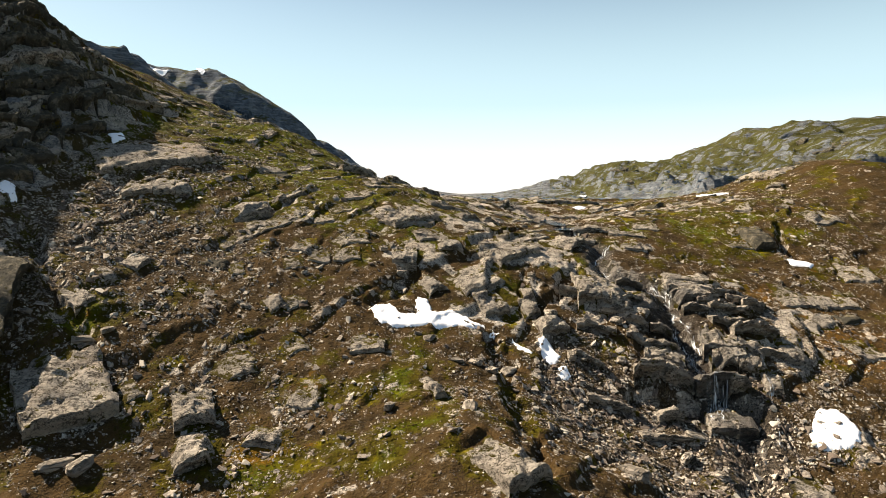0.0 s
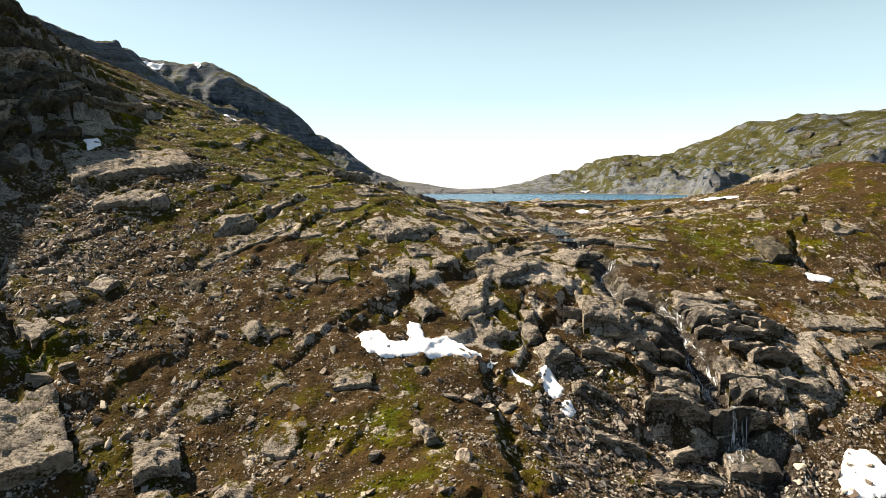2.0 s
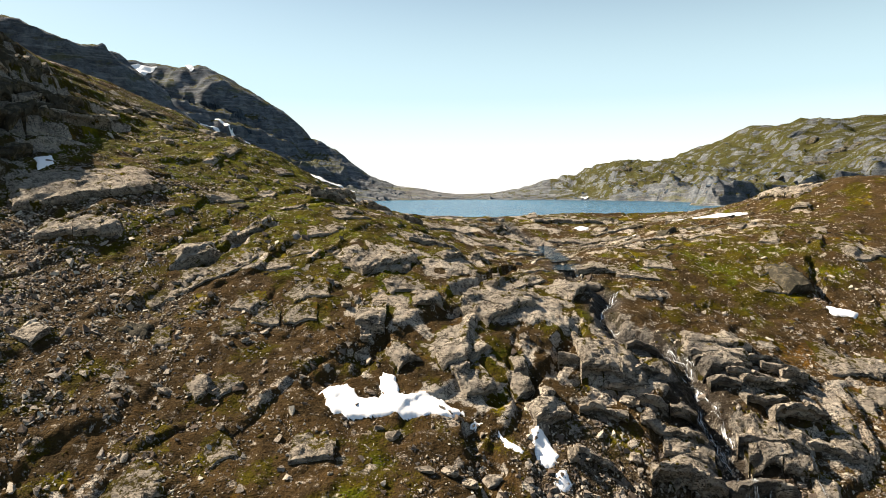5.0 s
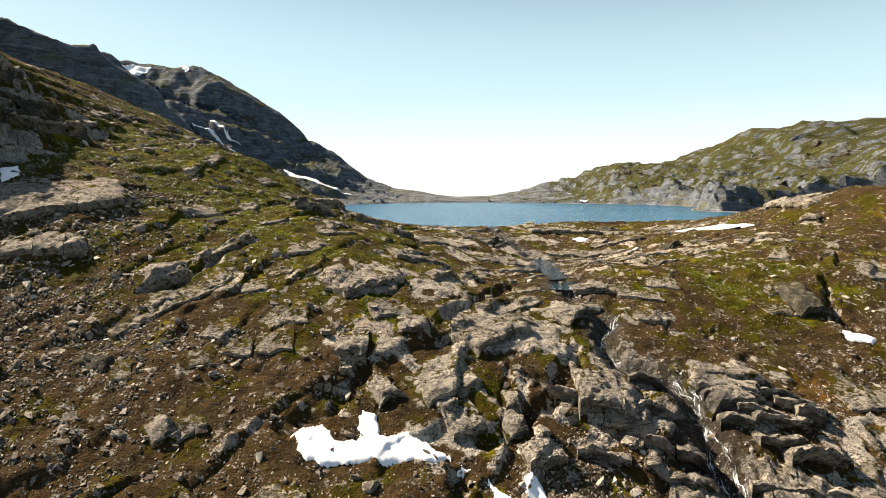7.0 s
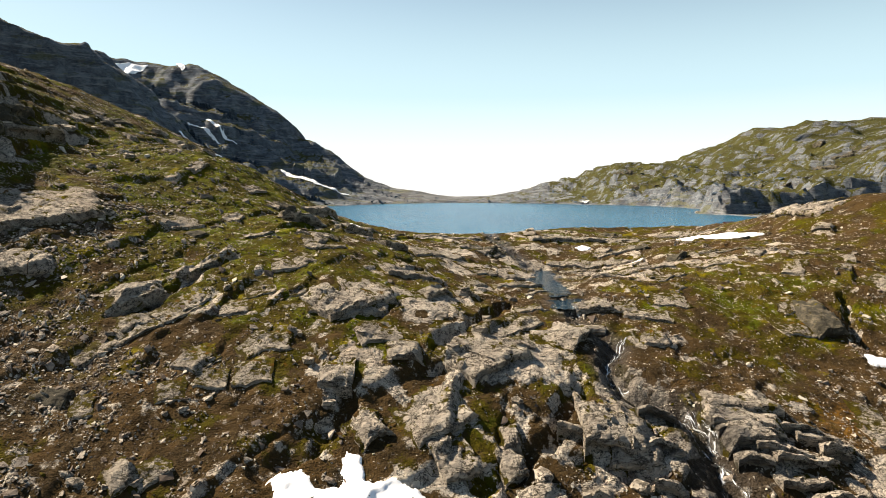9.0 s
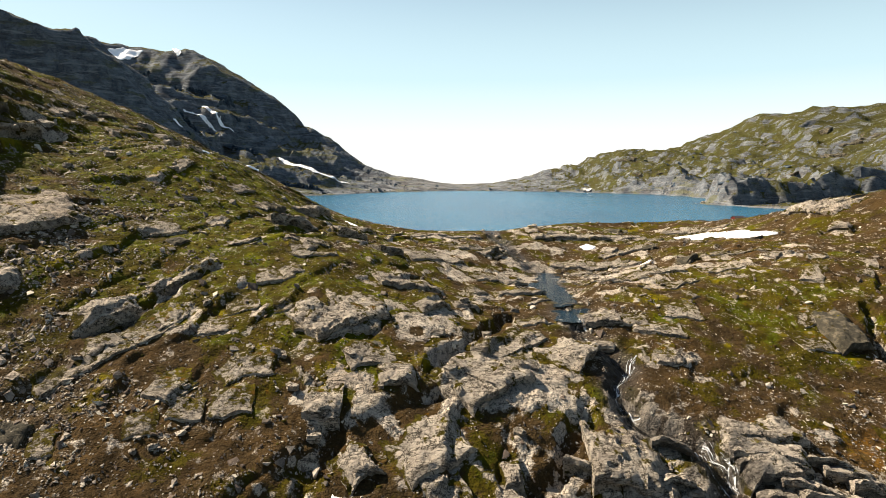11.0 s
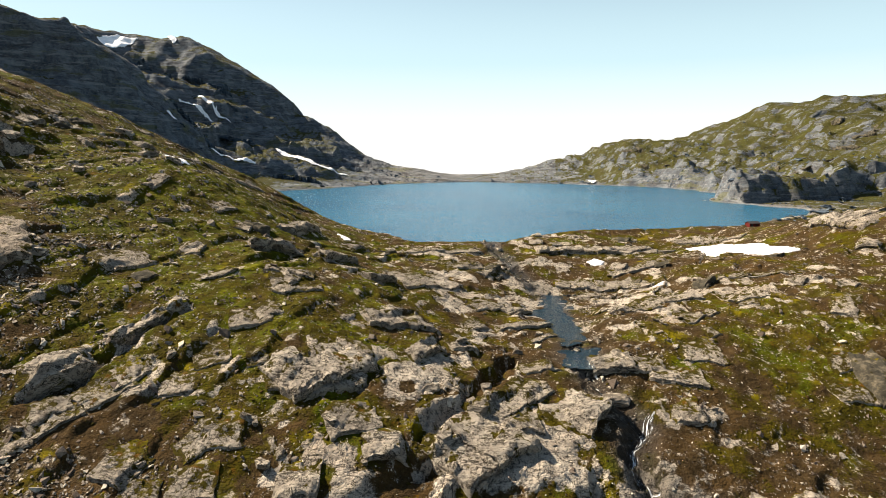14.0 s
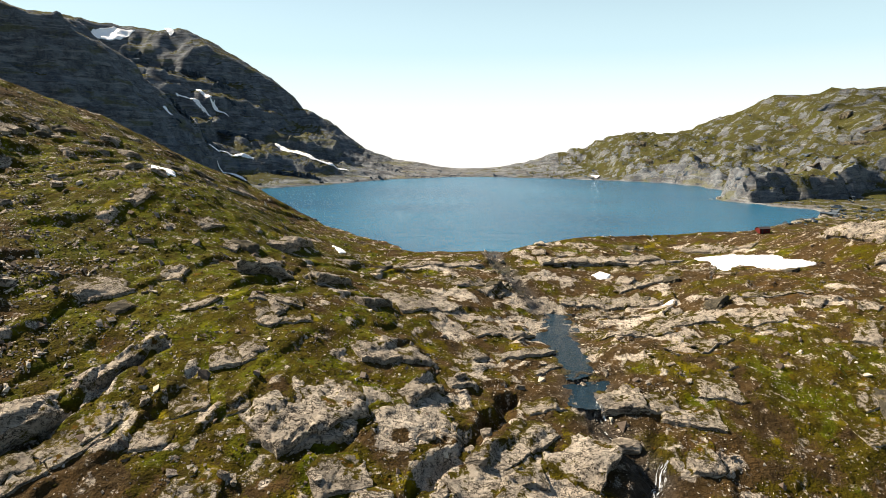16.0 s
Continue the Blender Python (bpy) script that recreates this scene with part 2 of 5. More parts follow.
def rnd2(ix, iy, seed):
    """A number from 0 to 1 for every whole pair."""
    h = (ix.astype(np.int64) * 374761393 + iy.astype(np.int64) * 668265263 + seed * 144665) & 0x7FFFFFFF
    h = ((h ^ (h >> 13)) * 1274126177) & 0x7FFFFFFF
    h = ((h ^ (h >> 16)) * 69069 + 12345) & 0x7FFFFFFF
    return (h ^ (h >> 11)) % 65536 / 65535.0


def perlin(x, y, seed=0):
    ix, iy = np.floor(x), np.floor(y)
    fx, fy = x - ix, y - iy
    u, v = fx * fx * fx * (fx * (fx * 6 - 15) + 10), fy * fy * fy * (fy * (fy * 6 - 15) + 10)
    out = []
    for dy in (0, 1):
        for dx in (0, 1):
            a = rnd2(ix + dx, iy + dy, seed) * 6.2831853
            out.append(np.cos(a) * (fx - dx) + np.sin(a) * (fy - dy))
    return 1.5 * ((out[0] * (1 - u) + out[1] * u) * (1 - v) + (out[2] * (1 - u) + out[3] * u) * v)


def fbm(x, y, size, octaves=4, seed=0, gain=0.5):
    total, amp = 0.0, 1.0
    for k in range(octaves):
        total = total + amp * perlin(x / size + 17.3 * k, y / size - 9.1 * k, seed + k)
        size, amp = size / 2.03, amp * gain
    return total


def cells(x, y, seed=0):
    """Distance to the nearest and to the second nearest of scattered seeds, and a number of the nearest."""
    ix, iy = np.floor(x), np.floor(y)
    d1, d2, who = np.full(x.shape, 9.0), np.full(x.shape, 9.0), np.zeros(x.shape)
    for dy in (-1, 0, 1):
        for dx in (-1, 0, 1):
            a, b = ix + dx, iy + dy
            d = np.hypot(a + rnd2(a, b, seed) - x, b + rnd2(a, b, seed + 7) - y)
            n = rnd2(a, b, seed + 13)
            near = d < d1
            d2 = np.where(near, d1, np.minimum(d2, d))
            who = np.where(near, n, who)
            d1 = np.where(near, d, d1)
    return d1, d2, who


def smooth(a, b, v):
    s = np.clip((v - a) / (b - a), 0, 1)
    return s * s * (3 - 2 * s)


def mound(x, y, cx, cy, height, long, wide, turn=0):
    c, s = math.cos(math.radians(turn)), math.sin(math.radians(turn))
    u, v = (x - cx) * c + (y - cy) * s, -(x - cx) * s + (y - cy) * c
    return height * np.exp(-0.5 * ((u / long) ** 2 + (v / wide) ** 2))


def near_land(x, y):
    """The head of the valley, from its bowl up to the threshold of the lake."""
    z = -33 + 32 * smooth(60, 210, y)
    z += mound(x, y, -19, 20, -4.6, 39.6, 22, 135)
    z += mound(x, y, 25, 31, -9.7, 39.6, 22, 45)
    z += mound(x, y, 0, 34, 2.0, 14, 14)
    z += mound(x, y, -35, 48, 0.1, 25.2, 14, 90)
    z += mound(x, y, -96, 53, 7.3, 39.6, 22, 90)
    z += mound(x, y, 7, 62, 6.6, 14, 14)
    z += mound(x, y, 77, 62, -3.1, 25.2, 14, 135)
    z += mound(x, y, -63, 62, -3.2, 25.2, 14)
    z += mound(x, y, 119, 62, 1.6, 14, 14)
    z += mound(x, y, -14, 62, -1.5, 14, 14)
    z += mound(x, y, 28, 83, -4.7, 14, 14)
    z += mound(x, y, -7, 90, 1.4, 25.2, 14, 135)
    z += mound(x, y, 112, 97, 5.6, 25.2, 14, 90)
    z += mound(x, y, -56, 97, 4.1, 14, 14)
    z += mound(x, y, 0, 104, -1.2, 14, 14)
    z += mound(x, y, 49, 111, 2.5, 14, 14)
    z += mound(x, y, -63, 111, -1.6, 14, 14)
    z += mound(x, y, -91, 125, 0.3, 25.2, 14)
    z += mound(x, y, -133, 132, 23.2, 25.2, 14, 135)
    z += mound(x, y, -4, 139, 11.6, 34, 34)
    z += mound(x, y, -56, 139, 3.5, 14, 14)
    z += mound(x, y, 14, 153, -3.9, 14, 14)
    z += mound(x, y, 49, 153, 2.0, 14, 14)
    z += mound(x, y, -21, 153, 1.3, 14, 14)
    z += mound(x, y, 84, 160, 3.9, 14, 14)
    z += mound(x, y, -140, 160, 6.8, 25.2, 14, 90)
    z += mound(x, y, -63, 160, 1.7, 14, 14)
    z += mound(x, y, -112, 167, 14.3, 14, 14)
    z += mound(x, y, -84, 181, -2.6, 25.2, 14, 90)
    z += mound(x, y, 126, 181, 3.3, 14, 14)
    z += mound(x, y, -140, 185, 50.5, 99, 55, 90)
    z += mound(x, y, 113, 185, 3.1, 39.6, 22, 45)
    z += mound(x, y, 35, 188, -6.2, 25.2, 14, 45)
    z += mound(x, y, -49, 195, 8.3, 14, 14)
    z += mound(x, y, -140, 202, 8.1, 14, 14)
    z += mound(x, y, -112, 209, 2.0, 25.2, 14, 45)
    z += mound(x, y, 126, 209, 10.2, 25.2, 14, 135)
    z += mound(x, y, -14, 209, -2.1, 14, 14)
    z += mound(x, y, 63, 209, 1.9, 25.2, 14, 135)
    z += mound(x, y, 77, 237, -1.9, 14, 14)
    z += mound(x, y, -126, 244, 11.3, 25.2, 14)
    z += mound(x, y, -7, 244, 1.5, 14, 14)
    z += mound(x, y, -85, 251, 9.6, 39.6, 22, 135)
    z += mound(x, y, 42, 251, 2.7, 25.2, 14, 45)
    z += mound(x, y, 91, 258, 2.4, 25.2, 14, 135)
    z += mound(x, y, -49, 265, 4.9, 14, 14)
    z += mound(x, y, -112, 272, 4.4, 14, 14)
    z += mound(x, y, -84, 286, 1.9, 14, 14)
    z += mound(x, y, -21, 292, -5.9, 61.2, 34, 135)
    z += mound(x, y, 80, 295, -2.8, 39.6, 22, 90)
    z += mound(x, y, -110, 249, -8, 24, 14)
    z += mound(x, y, -2, 186, -2, 12, 12)
    z += mound(x, y, -50, 200, -1.5, 10, 10)
    return z


def lake_depth(x, y):
    """Above 0 on the lake, below 0 on land: about the metres to the shore."""
    left = np.interp(y, (225, 235, 246, 298, 339, 400, 485, 515, 573, 617, 660), (8, -3, -9, -41, -65, -95, -120, -95, -62, -38, 20))
    right = np.interp(y, (225, 240, 258, 266, 272, 279, 300, 334, 349, 362, 390, 415, 470, 518, 570, 619, 650), (22, 29, 48, 80, 100, 117, 140, 172, 177, 169, 156, 163, 187, 191, 168, 112, 50))
    wob = 5 * fbm(x, y, 30, 3, 61) * smooth(0, 60, y - 225) + 1.2 * fbm(x, y, 7, 3, 62)
    d = np.minimum(np.minimum(x - left, right - x), np.minimum(y - 232, 655 - y)) + wob
    return np.where(y < 231, np.minimum(d, y - 231), d)


def far_land(x, y, d):
    """The mountain left of the lake, the hill right of it, and the sill at its far end."""
    # the mountain: its crest 720 m away, benches and cliffs below it
    crest = np.interp(x, (-900, -700, -560, -462, -395, -345, -300, -275, -250, -220, -198, -178, -160, -150, -132, -112, -92, -78, -50, -14, 20, 60, 200),
                      (320, 262, 218, 180, 160, 151, 148, 147, 140, 125, 112, 99, 86, 72, 63, 52, 37, 25, 15, 9, 5, 4, 4))
    toe = np.interp(x, (-900, -300, -125, -95, -62, -38, 44), (250, 330, 487, 517, 575, 618, 660))
    q = np.clip((y - toe) / np.maximum(720 - toe, 30), 0, 1.6)
    q = q + 0.05 * fbm(x, y, 90, 4, 31)
    rise = 0.13 * smooth(0.0, 0.25, q) + 0.17 * smooth(0.22, 0.34, q) + 0.12 * smooth(0.3, 0.62, q) + 0.22 * smooth(0.6, 0.72, q) + 0.1 * smooth(0.66, 0.9, q) + 0.26 * smooth(0.88, 0.99, q)
    left = LAKE + (crest - LAKE) * rise
    # a dark buttress that stands before it
    brow = np.interp(x, (-700, -400, -330, -252, -237, -227, -219, -212, -207, -200, -191, -182, -174, -165, -159, -149), (215, 156, 138, 110, 109, 106, 99, 94, 89, 79, 66, 54, 41, 29, 18, 0))
    lean = y - 0.45 * (x + 284) + 9 * fbm(x, y, 45, 4, 33)
    wall = LAKE + (brow - LAKE) * (0.34 * smooth(330, 385, lean) + 0.34 * smooth(380, 404, lean) + 0.32 * smooth(402, 428, lean)) * (1 - 0.6 * smooth(455, 570, lean))
    left = np.maximum(left, wall)
    # the hill: its crest 735 m away, a step of cliffs above the shore
    ridge = np.interp(x, (-100, 20, 60, 90, 130, 155, 180, 215, 262, 285, 320, 345, 372, 410, 450, 500, 900, 1500),
                      (3, 4, 6, 11, 22, 28, 33, 37, 40, 49, 62, 74, 77, 79, 83, 88, 110, 130))
    toe = np.interp(x, (60, 145, 165, 190, 220, 250, 290, 340, 600), (655, 619, 572, 500, 430, 385, 345, 300, 200))
    q = np.clip((y - toe) / np.maximum(735 - toe, 30), 0, 1.6) + 0.06 * fbm(x, y, 80, 4, 41)
    rise = 0.12 * smooth(0.0, 0.2, q) + 0.22 * smooth(0.1, 0.4, q) + 0.22 * smooth(0.35, 0.55, q) + 0.44 * smooth(0.5, 1.0, q)
    right = LAKE + (ridge - LAKE) * rise
    brink = y - np.interp(x, (150, 165, 198, 216, 253, 330, 420, 600), (372, 385, 396, 401, 430, 450, 470, 480)) + 4 * fbm(x, y, 14, 3, 43)
    right = right + 14 * smooth(152, 168, x) * (0.5 * smooth(0, 3, brink) + 0.5 * smooth(4, 8, brink)) * (1 - 0.7 * smooth(14, 85, brink))
    right = right + 4.5 * smooth(120, 160, x) * smooth(2, 9, -d) * smooth(-0.35, 0.3, fbm(x, y, 34, 3, 44)) * (1 - smooth(16, 70, -d)) * smooth(400, 440, y)
    side = smooth(-20, 60, x)
    z = left * (1 - side) + right * side
    # beyond the crests the land falls away to the low country
    z = z - 30 * smooth(725, 860, y) - 500 * smooth(760, 2000, y)
    return z + 4 * (fbm(x, y, 45, 5, 35) - 0.5) * smooth(3, 22, z - LAKE) * smooth(1600, 700, y)


def land(x, y):
    """Height of the ground without its ledges and stones."""
    d = lake_depth(x, y)
    near, far = near_land(x, y), far_land(x, y, d)
    blend = smooth(240, 330, y - 0.1 * np.abs(x - 20) - 30 * smooth(-30, -90, x))
    z = near * (1 - blend) + far * blend
    w = smooth(15 - 10 * smooth(290, 340, y), 0, -d)
    z = z * (1 - w) + (LAKE + 0.25 + (0.07 + 0.25 * smooth(290, 340, y)) * np.maximum(-d, 0)) * w
    z = np.where(d > 0, LAKE + 0.25 - np.minimum(0.3 * d, 8), z)
    return z + smooth(130, 400, np.abs(x)) * smooth(260, 100, y) * 12


# the stream: from the lake's outlet over the threshold and down the falls
STREAM = ((21, 233), (21.4, 216.6), (24, 206), (26.2, 198), (29.5, 190), (30.5, 180), (30, 168), (29, 157), (28.7, 147.4), (29, 142), (31.4, 137.5), (33.5, 132.5),
          (31.2, 127), (32, 122), (36, 120), (40.5, 117), (41, 112), (40.3, 106.5), (41.2, 99.5), (42, 95), (44, 90), (42, 80), (39, 66), (36, 40))


def to_path(x, y, path):
    """Metres to a bent line, and how far along it."""
    best, along, run = np.full(x.shape, 1e9), np.zeros(x.shape), 0.0
    for (ax, ay), (bx, by) in zip(path, path[1:]):
        dx, dy = bx - ax, by - ay
        n = math.hypot(dx, dy)
        t = np.clip(((x - ax) * dx + (y - ay) * dy) / n ** 2, 0, 1)
        d = np.hypot(x - ax - t * dx, y - ay - t * dy)
        along = np.where(d < best, run + t * n, along)
        best = np.minimum(best, d)
        run += n
    return best, along


def within(x, y, ring):
    """Metres inside a ring of corners (minus: outside)."""
    odd, best = np.zeros(x.shape, bool), np.full(x.shape, 1e9)
    for (ax, ay), (bx, by) in zip(ring, ring[1:] + ring[:1]):
        dx, dy = bx - ax, by - ay
        t = np.clip(((x - ax) * dx + (y - ay) * dy) / (dx * dx + dy * dy), 0, 1)
        best = np.minimum(best, np.hypot(x - ax - t * dx, y - ay - t * dy))
        odd ^= ((ay > y) != (by > y)) & (x < ax + (y - ay) * dx / (dy if dy else 1e-9))
    return np.where(odd, best, -best)


LOW_LEVEL = -7.45
LOW_POND = ((27.2, 154.2), (29.5, 155.2), (33.2, 153.6), (32.2, 150.2), (30.6, 146.8), (29.2, 144.6), (26.8, 145.2), (27.6, 148.2), (26.2, 151))
POND_LEVEL = -6.9
POND = ((28.9, 191.8), (33.9, 189.6), (32.6, 176.8), (31.9, 165.5), (32, 157.3), (27.8, 154.1), (27, 161.2), (26.6, 168.4), (23.7, 171.6), (26, 176.8), (29, 182.5))


# clefts in the rock: their lines, how deep and how wide
GULLIES = ((((5.6, 125.2), (7, 128.8), (9.5, 131), (12.3, 135.4), (15.5, 140.5), (17.6, 146.9)), 2.2, 1.3), (((5.7, 121.1), (10.4, 122.8), (14.1, 129), (17.7, 134.8)), 1.6, 1.3),
           (((-40.4, 124.9), (-36.7, 127.7), (-34.5, 131.1)), 3.4, 1.3), (((-34.1, 133.3), (-32.1, 138.2), (-29, 142.7)), 2.4, 1.1), (((8.2, 98.9), (9.8, 88.3), (10.1, 74.5), (10.4, 63.5)), 1.5, 1.7),
           (((29.5, 92.6), (35.1, 91.6), (40.4, 90.6), (45.5, 91)), 3.2, 2.2), (((-5.6, 113.6), (-9.1, 106.4), (-13.4, 102.4)), 1.6, 1.8), (((26.3, 123), (20.6, 112.6), (16.4, 108.3), (11.1, 105)), 2.0, 1.6),
           (((24.3, 109.7), (28.1, 108.6), (32.7, 107.1)), 1.8, 1.2), (((80.5, 151), (76.9, 141.5), (77.1, 138.2)), 1.8, 1.2), (((-0.5, 135.6), (-3.4, 130.4), (-5.7, 128.9)), 1.0, 0.8), (((-72.1, 107.5), (-56.4, 91.9), (-49.2, 84.7)), 2.2, 2.0))


def spot(x, y, cx, cy, rx, ry):
    return np.exp(-0.5 * (((x - cx) / rx) ** 2 + ((y - cy) / ry) ** 2))


def cover(x, y):
    """What lies on the ground: bare rock, green moss, loose stones, wet (by the falls painted shade too); each 0 to 1.
    """
    green = (0.62 * spot(x, y, -55, 180, 30, 40) + 0.65 * spot(x, y, -18, 160, 26, 30) + 0.85 * spot(x, y, 62, 152, 15, 14) - 0.7 * spot(x, y, -31, 115, 16, 9) - 0.4 * spot(x, y, -50, 150, 10, 12) - 0.3 * spot(x, y, 72, 118, 14, 12) + 0.35 * spot(x, y, -47, 186, 12, 14) + 0.4 * spot(x, y, -31, 190, 12, 12) + 0.35 * spot(x, y, -23, 72, 6, 4) + 0.3 * spot(x, y, -66, 188, 12, 22) + 0.6 * spot(x, y, -8, 76, 16, 9) + 0.2 * spot(x, y, 90, 190, 30, 40)
             + 0.5 * spot(x, y, -12, 128, 20, 12) + 0.45 * spot(x, y, 22, 124, 5, 8) + 0.4 * spot(x, y, -75, 95, 10, 8) + 0.6 * spot(x, y, -80, 240, 40, 40) + 0.35 * spot(x, y, 45, 250, 50, 14) + 0.3 * spot(x, y, -50, 84, 8, 12) + 0.45 * spot(x, y, 5, 215, 25, 12) + 0.4 * spot(x, y, 62, 235, 18, 12) + 0.3 * spot(x, y, -40, 140, 16, 16))
    green = green + 0.5 * smooth(260, 340, y) + 0.12 * smooth(150, 190, y) + 0.9 * fbm(x, y, 8, 4, 71) + 0.3 * fbm(x, y, 2.4, 3, 72) - 0.06
    stones = (0.7 * spot(x, y, -66, 112, 12, 22) + 0.8 * spot(x, y, 24, 90, 12, 14) + 0.75 * spot(x, y, 40, 84, 14, 8) + 0.3 * spot(x, y, -30, 88, 22, 14) + 0.35 * spot(x, y, -32, 74, 20, 8) + 0.3 * spot(x, y, -40, 112, 20, 12)
              + 0.5 * spot(x, y, 62, 104, 14, 14) + 0.4 * spot(x, y, 38, 175, 5, 16) + 0.35 * spot(x, y, 85, 138, 12, 10) + 0.3 * spot(x, y, -75, 200, 25, 25) + 0.1 * spot(x, y, -31, 115, 16, 9) + 0.4 * spot(x, y, -52, 150, 10, 14) + 0.8 * spot(x, y, 215, 380, 30, 16))
    stones = np.clip(stones + 0.3 * fbm(x, y, 7, 4, 75) + 0.10 - 0.3 * spot(x, y, 62, 154, 13, 13), 0, 1)
    p = x * SX + y * SY + 2.5 * fbm(x, y, 14, 3, 81)
    q = -x * SY + y * SX
    rock = (0.30 * spot(x, y, 36, 112, 15, 14) + 0.35 * spot(x, y, 15, 122, 12, 12) + 0.3 * spot(x, y, 40, 185, 16, 26) + 0.35 * spot(x, y, 10, 185, 20, 22) + 0.3 * spot(x, y, 45, 240, 40, 14) + 0.7 * spot(x, y, -95, 130, 14, 30)
            + 0.3 * spot(x, y, 55, 110, 10, 10) + 0.25 * spot(x, y, -10, 135, 30, 12) + 0.14 * spot(x, y, 80, 200, 25, 25))
    rock = rock + 0.26 * spot(x, y, 56, 174, 15, 9) + 0.25 * spot(x, y, 72, 172, 8, 8) - 0.33 * spot(x, y, 60, 146, 11, 14) + 0.5 * fbm(p, q, 9, 4, 77, 0.6) + 0.3 * fbm(p * 1.8, q, 3.5, 3, 78) - 0.40
    d, along = to_path(x, y, STREAM)
    wet = np.exp(-(d / np.interp(along, (0, 30, 80, 110, 135, 170), (2.5, 3.0, 2.5, 3.5, 6, 6))) ** 2) * smooth(250, 225, y) * smooth(58, 78, y)
    wet = np.maximum(wet, 0.9 * spot(x, y, 29.5, 150, 3.6, 6))
    # wet rock round the falls, with the shade there put into its darkness
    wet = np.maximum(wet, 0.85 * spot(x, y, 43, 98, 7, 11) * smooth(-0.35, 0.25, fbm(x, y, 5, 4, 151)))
    return rock, green, stones, wet, p, q


def relief(x, y, z):
    """Height with ledges, blocks, hummocks and the stream's bed; and the cover."""
    rock, green, stones, wet, p, q = cover(x, y)
    near = smooth(420, 250, y)
    far = smooth(250, 420, y)
    # beds: they rise gently across and break off
    k = p / 7.5 + 0.35 * fbm(x, y, 20, 2, 83)
    t = k - np.floor(k)
    amp = 0.6 * (0.2 + 1.5 * rnd2(np.floor(k), np.floor(q / 23 + 3 * rnd2(np.floor(k), np.floor(k), 5)), 84)) * smooth(-0.3, 0.5, fbm(x, y, 16, 3, 85) + 0.1) * (1 - 0.85 * spot(x, y, 60, 150, 17, 18))
    saw = np.where(t < 0.9, t / 0.9, (1 - t) / 0.1)
    dz = amp * (saw - 0.45)
    rock = rock + 0.22 * smooth(0.5, 0.9, t) * smooth(0.3, 0.9, amp)
    k2 = (p + 0.8 * fbm(x, y, 3.0, 2, 87)) / 2.6
    t2 = k2 - np.floor(k2)
    bare = smooth(0.02, 0.16, rock)
    dz = dz + bare * 0.26 * (np.where(t2 < 0.85, t2 / 0.85, (1 - t2) / 0.15) - 0.5) * (0.4 + rnd2(np.floor(k2), np.floor(q / 9), 88))
    d1, d2, who = cells(p / 3.4 + 0.3 * fbm(x, y, 3, 3, 90), q / 6.0 + 0.2 * fbm(x, y, 3, 3, 92), 91)
    dz = dz + bare * (0.24 * (who - 0.5) + 0.2 - 0.3 * smooth(0.08, 0.0, d2 - d1))
    dz = dz + (1 - bare) * (0.22 * fbm(x, y, 2.2, 3, 93) + 0.10 * np.abs(perlin(x / 0.9, y / 0.9, 94))) + 0.55 * fbm(x, y, 9, 3, 95)
    # low walls and benches of the hillside above the scree
    lay = (z + 0.12 * y) / 5.5 + 0.5 * fbm(x, y, 22, 4, 161)
    tl = lay - np.floor(lay)
    dz = dz + smooth(-72, -86, x) * smooth(215, 180, y) * smooth(95, 112, y) * (4.6 * (smooth(0.42, 0.62, tl) - tl) + 0.9 * fbm(x, y, 4, 3, 162))
    # the bed of the stream, cut in
    d, along = to_path(x, y, STREAM)
    deep = np.interp(along, (0, 20, 45, 75, 100, 110, 130, 160, 200), (0.4, 0.7, 0.9, 0.8, 1.0, 2.0, 2.2, 1.6, 1.0))
    width = np.interp(along, (0, 18, 40, 70, 80, 110, 150), (1.6, 1.5, 3.4, 3.6, 1.8, 1.8, 2.6))
    dz = dz * (1 - np.interp(along, (0, 36, 44, 90, 105), (0.45, 0.45, 0.75, 0.75, 0.1)) * np.exp(-(d / width) ** 2)) + 0.5 * fbm(x, y, 1.6, 3, 165) * np.interp(along, (95, 110), (0, 1)) * np.exp(-(d / 5) ** 2) - deep * np.exp(-(d / width) ** 2)
    for line, cut, broad in GULLIES:
        lx, ly = [c[0] for c in line], [c[1] for c in line]
        part = (x > min(lx) - 6) & (x < max(lx) + 6) & (y > min(ly) - 6) & (y < max(ly) + 6)
        if part.any():
            g, run = to_path(x[part] + 1.3 * fbm(x[part], y[part], 4, 3, 131), y[part], line)
            dz[part] -= cut * smooth(broad * 1.15, broad * 0.55, g) * (0.7 + 0.5 * fbm(x[part], y[part], 4, 2, 133))
    inside = within(x, y, LOW_POND) + 0.8 * fbm(x, y, 1.8, 3, 143)
    z = z * smooth(0, -2.5, inside) + (LOW_LEVEL + 0.1) * (1 - smooth(0, -2.5, inside))
    dz = dz * smooth(0.5, -2, inside) - 0.45 * smooth(-0.4, 0.9, inside)
    inside = within(x, y, POND) + 1.5 * fbm(x, y, 3.0, 4, 141) - 0.3
    z = z * smooth(0, -4, inside) + (POND_LEVEL + 0.12) * (1 - smooth(0, -4, inside))
    dz = dz * smooth(0.5, -4, inside) - 0.5 * smooth(-0.6, 1.5, inside)
    # far off: crags on the steeps, by broad beds that lie almost level
    steps = z / 9 + 0.5 * fbm(x, y, 50, 4, 97)
    ts = steps - np.floor(steps)
    crag = far * smooth(4, 16, z - LAKE) * smooth(1500, 900, y)
    big = 4.5 * (smooth(0.35, 0.65, ts) - ts) + 2.2 * fbm(x, y, 14, 4, 98)
    hill = smooth(-20, 40, x)
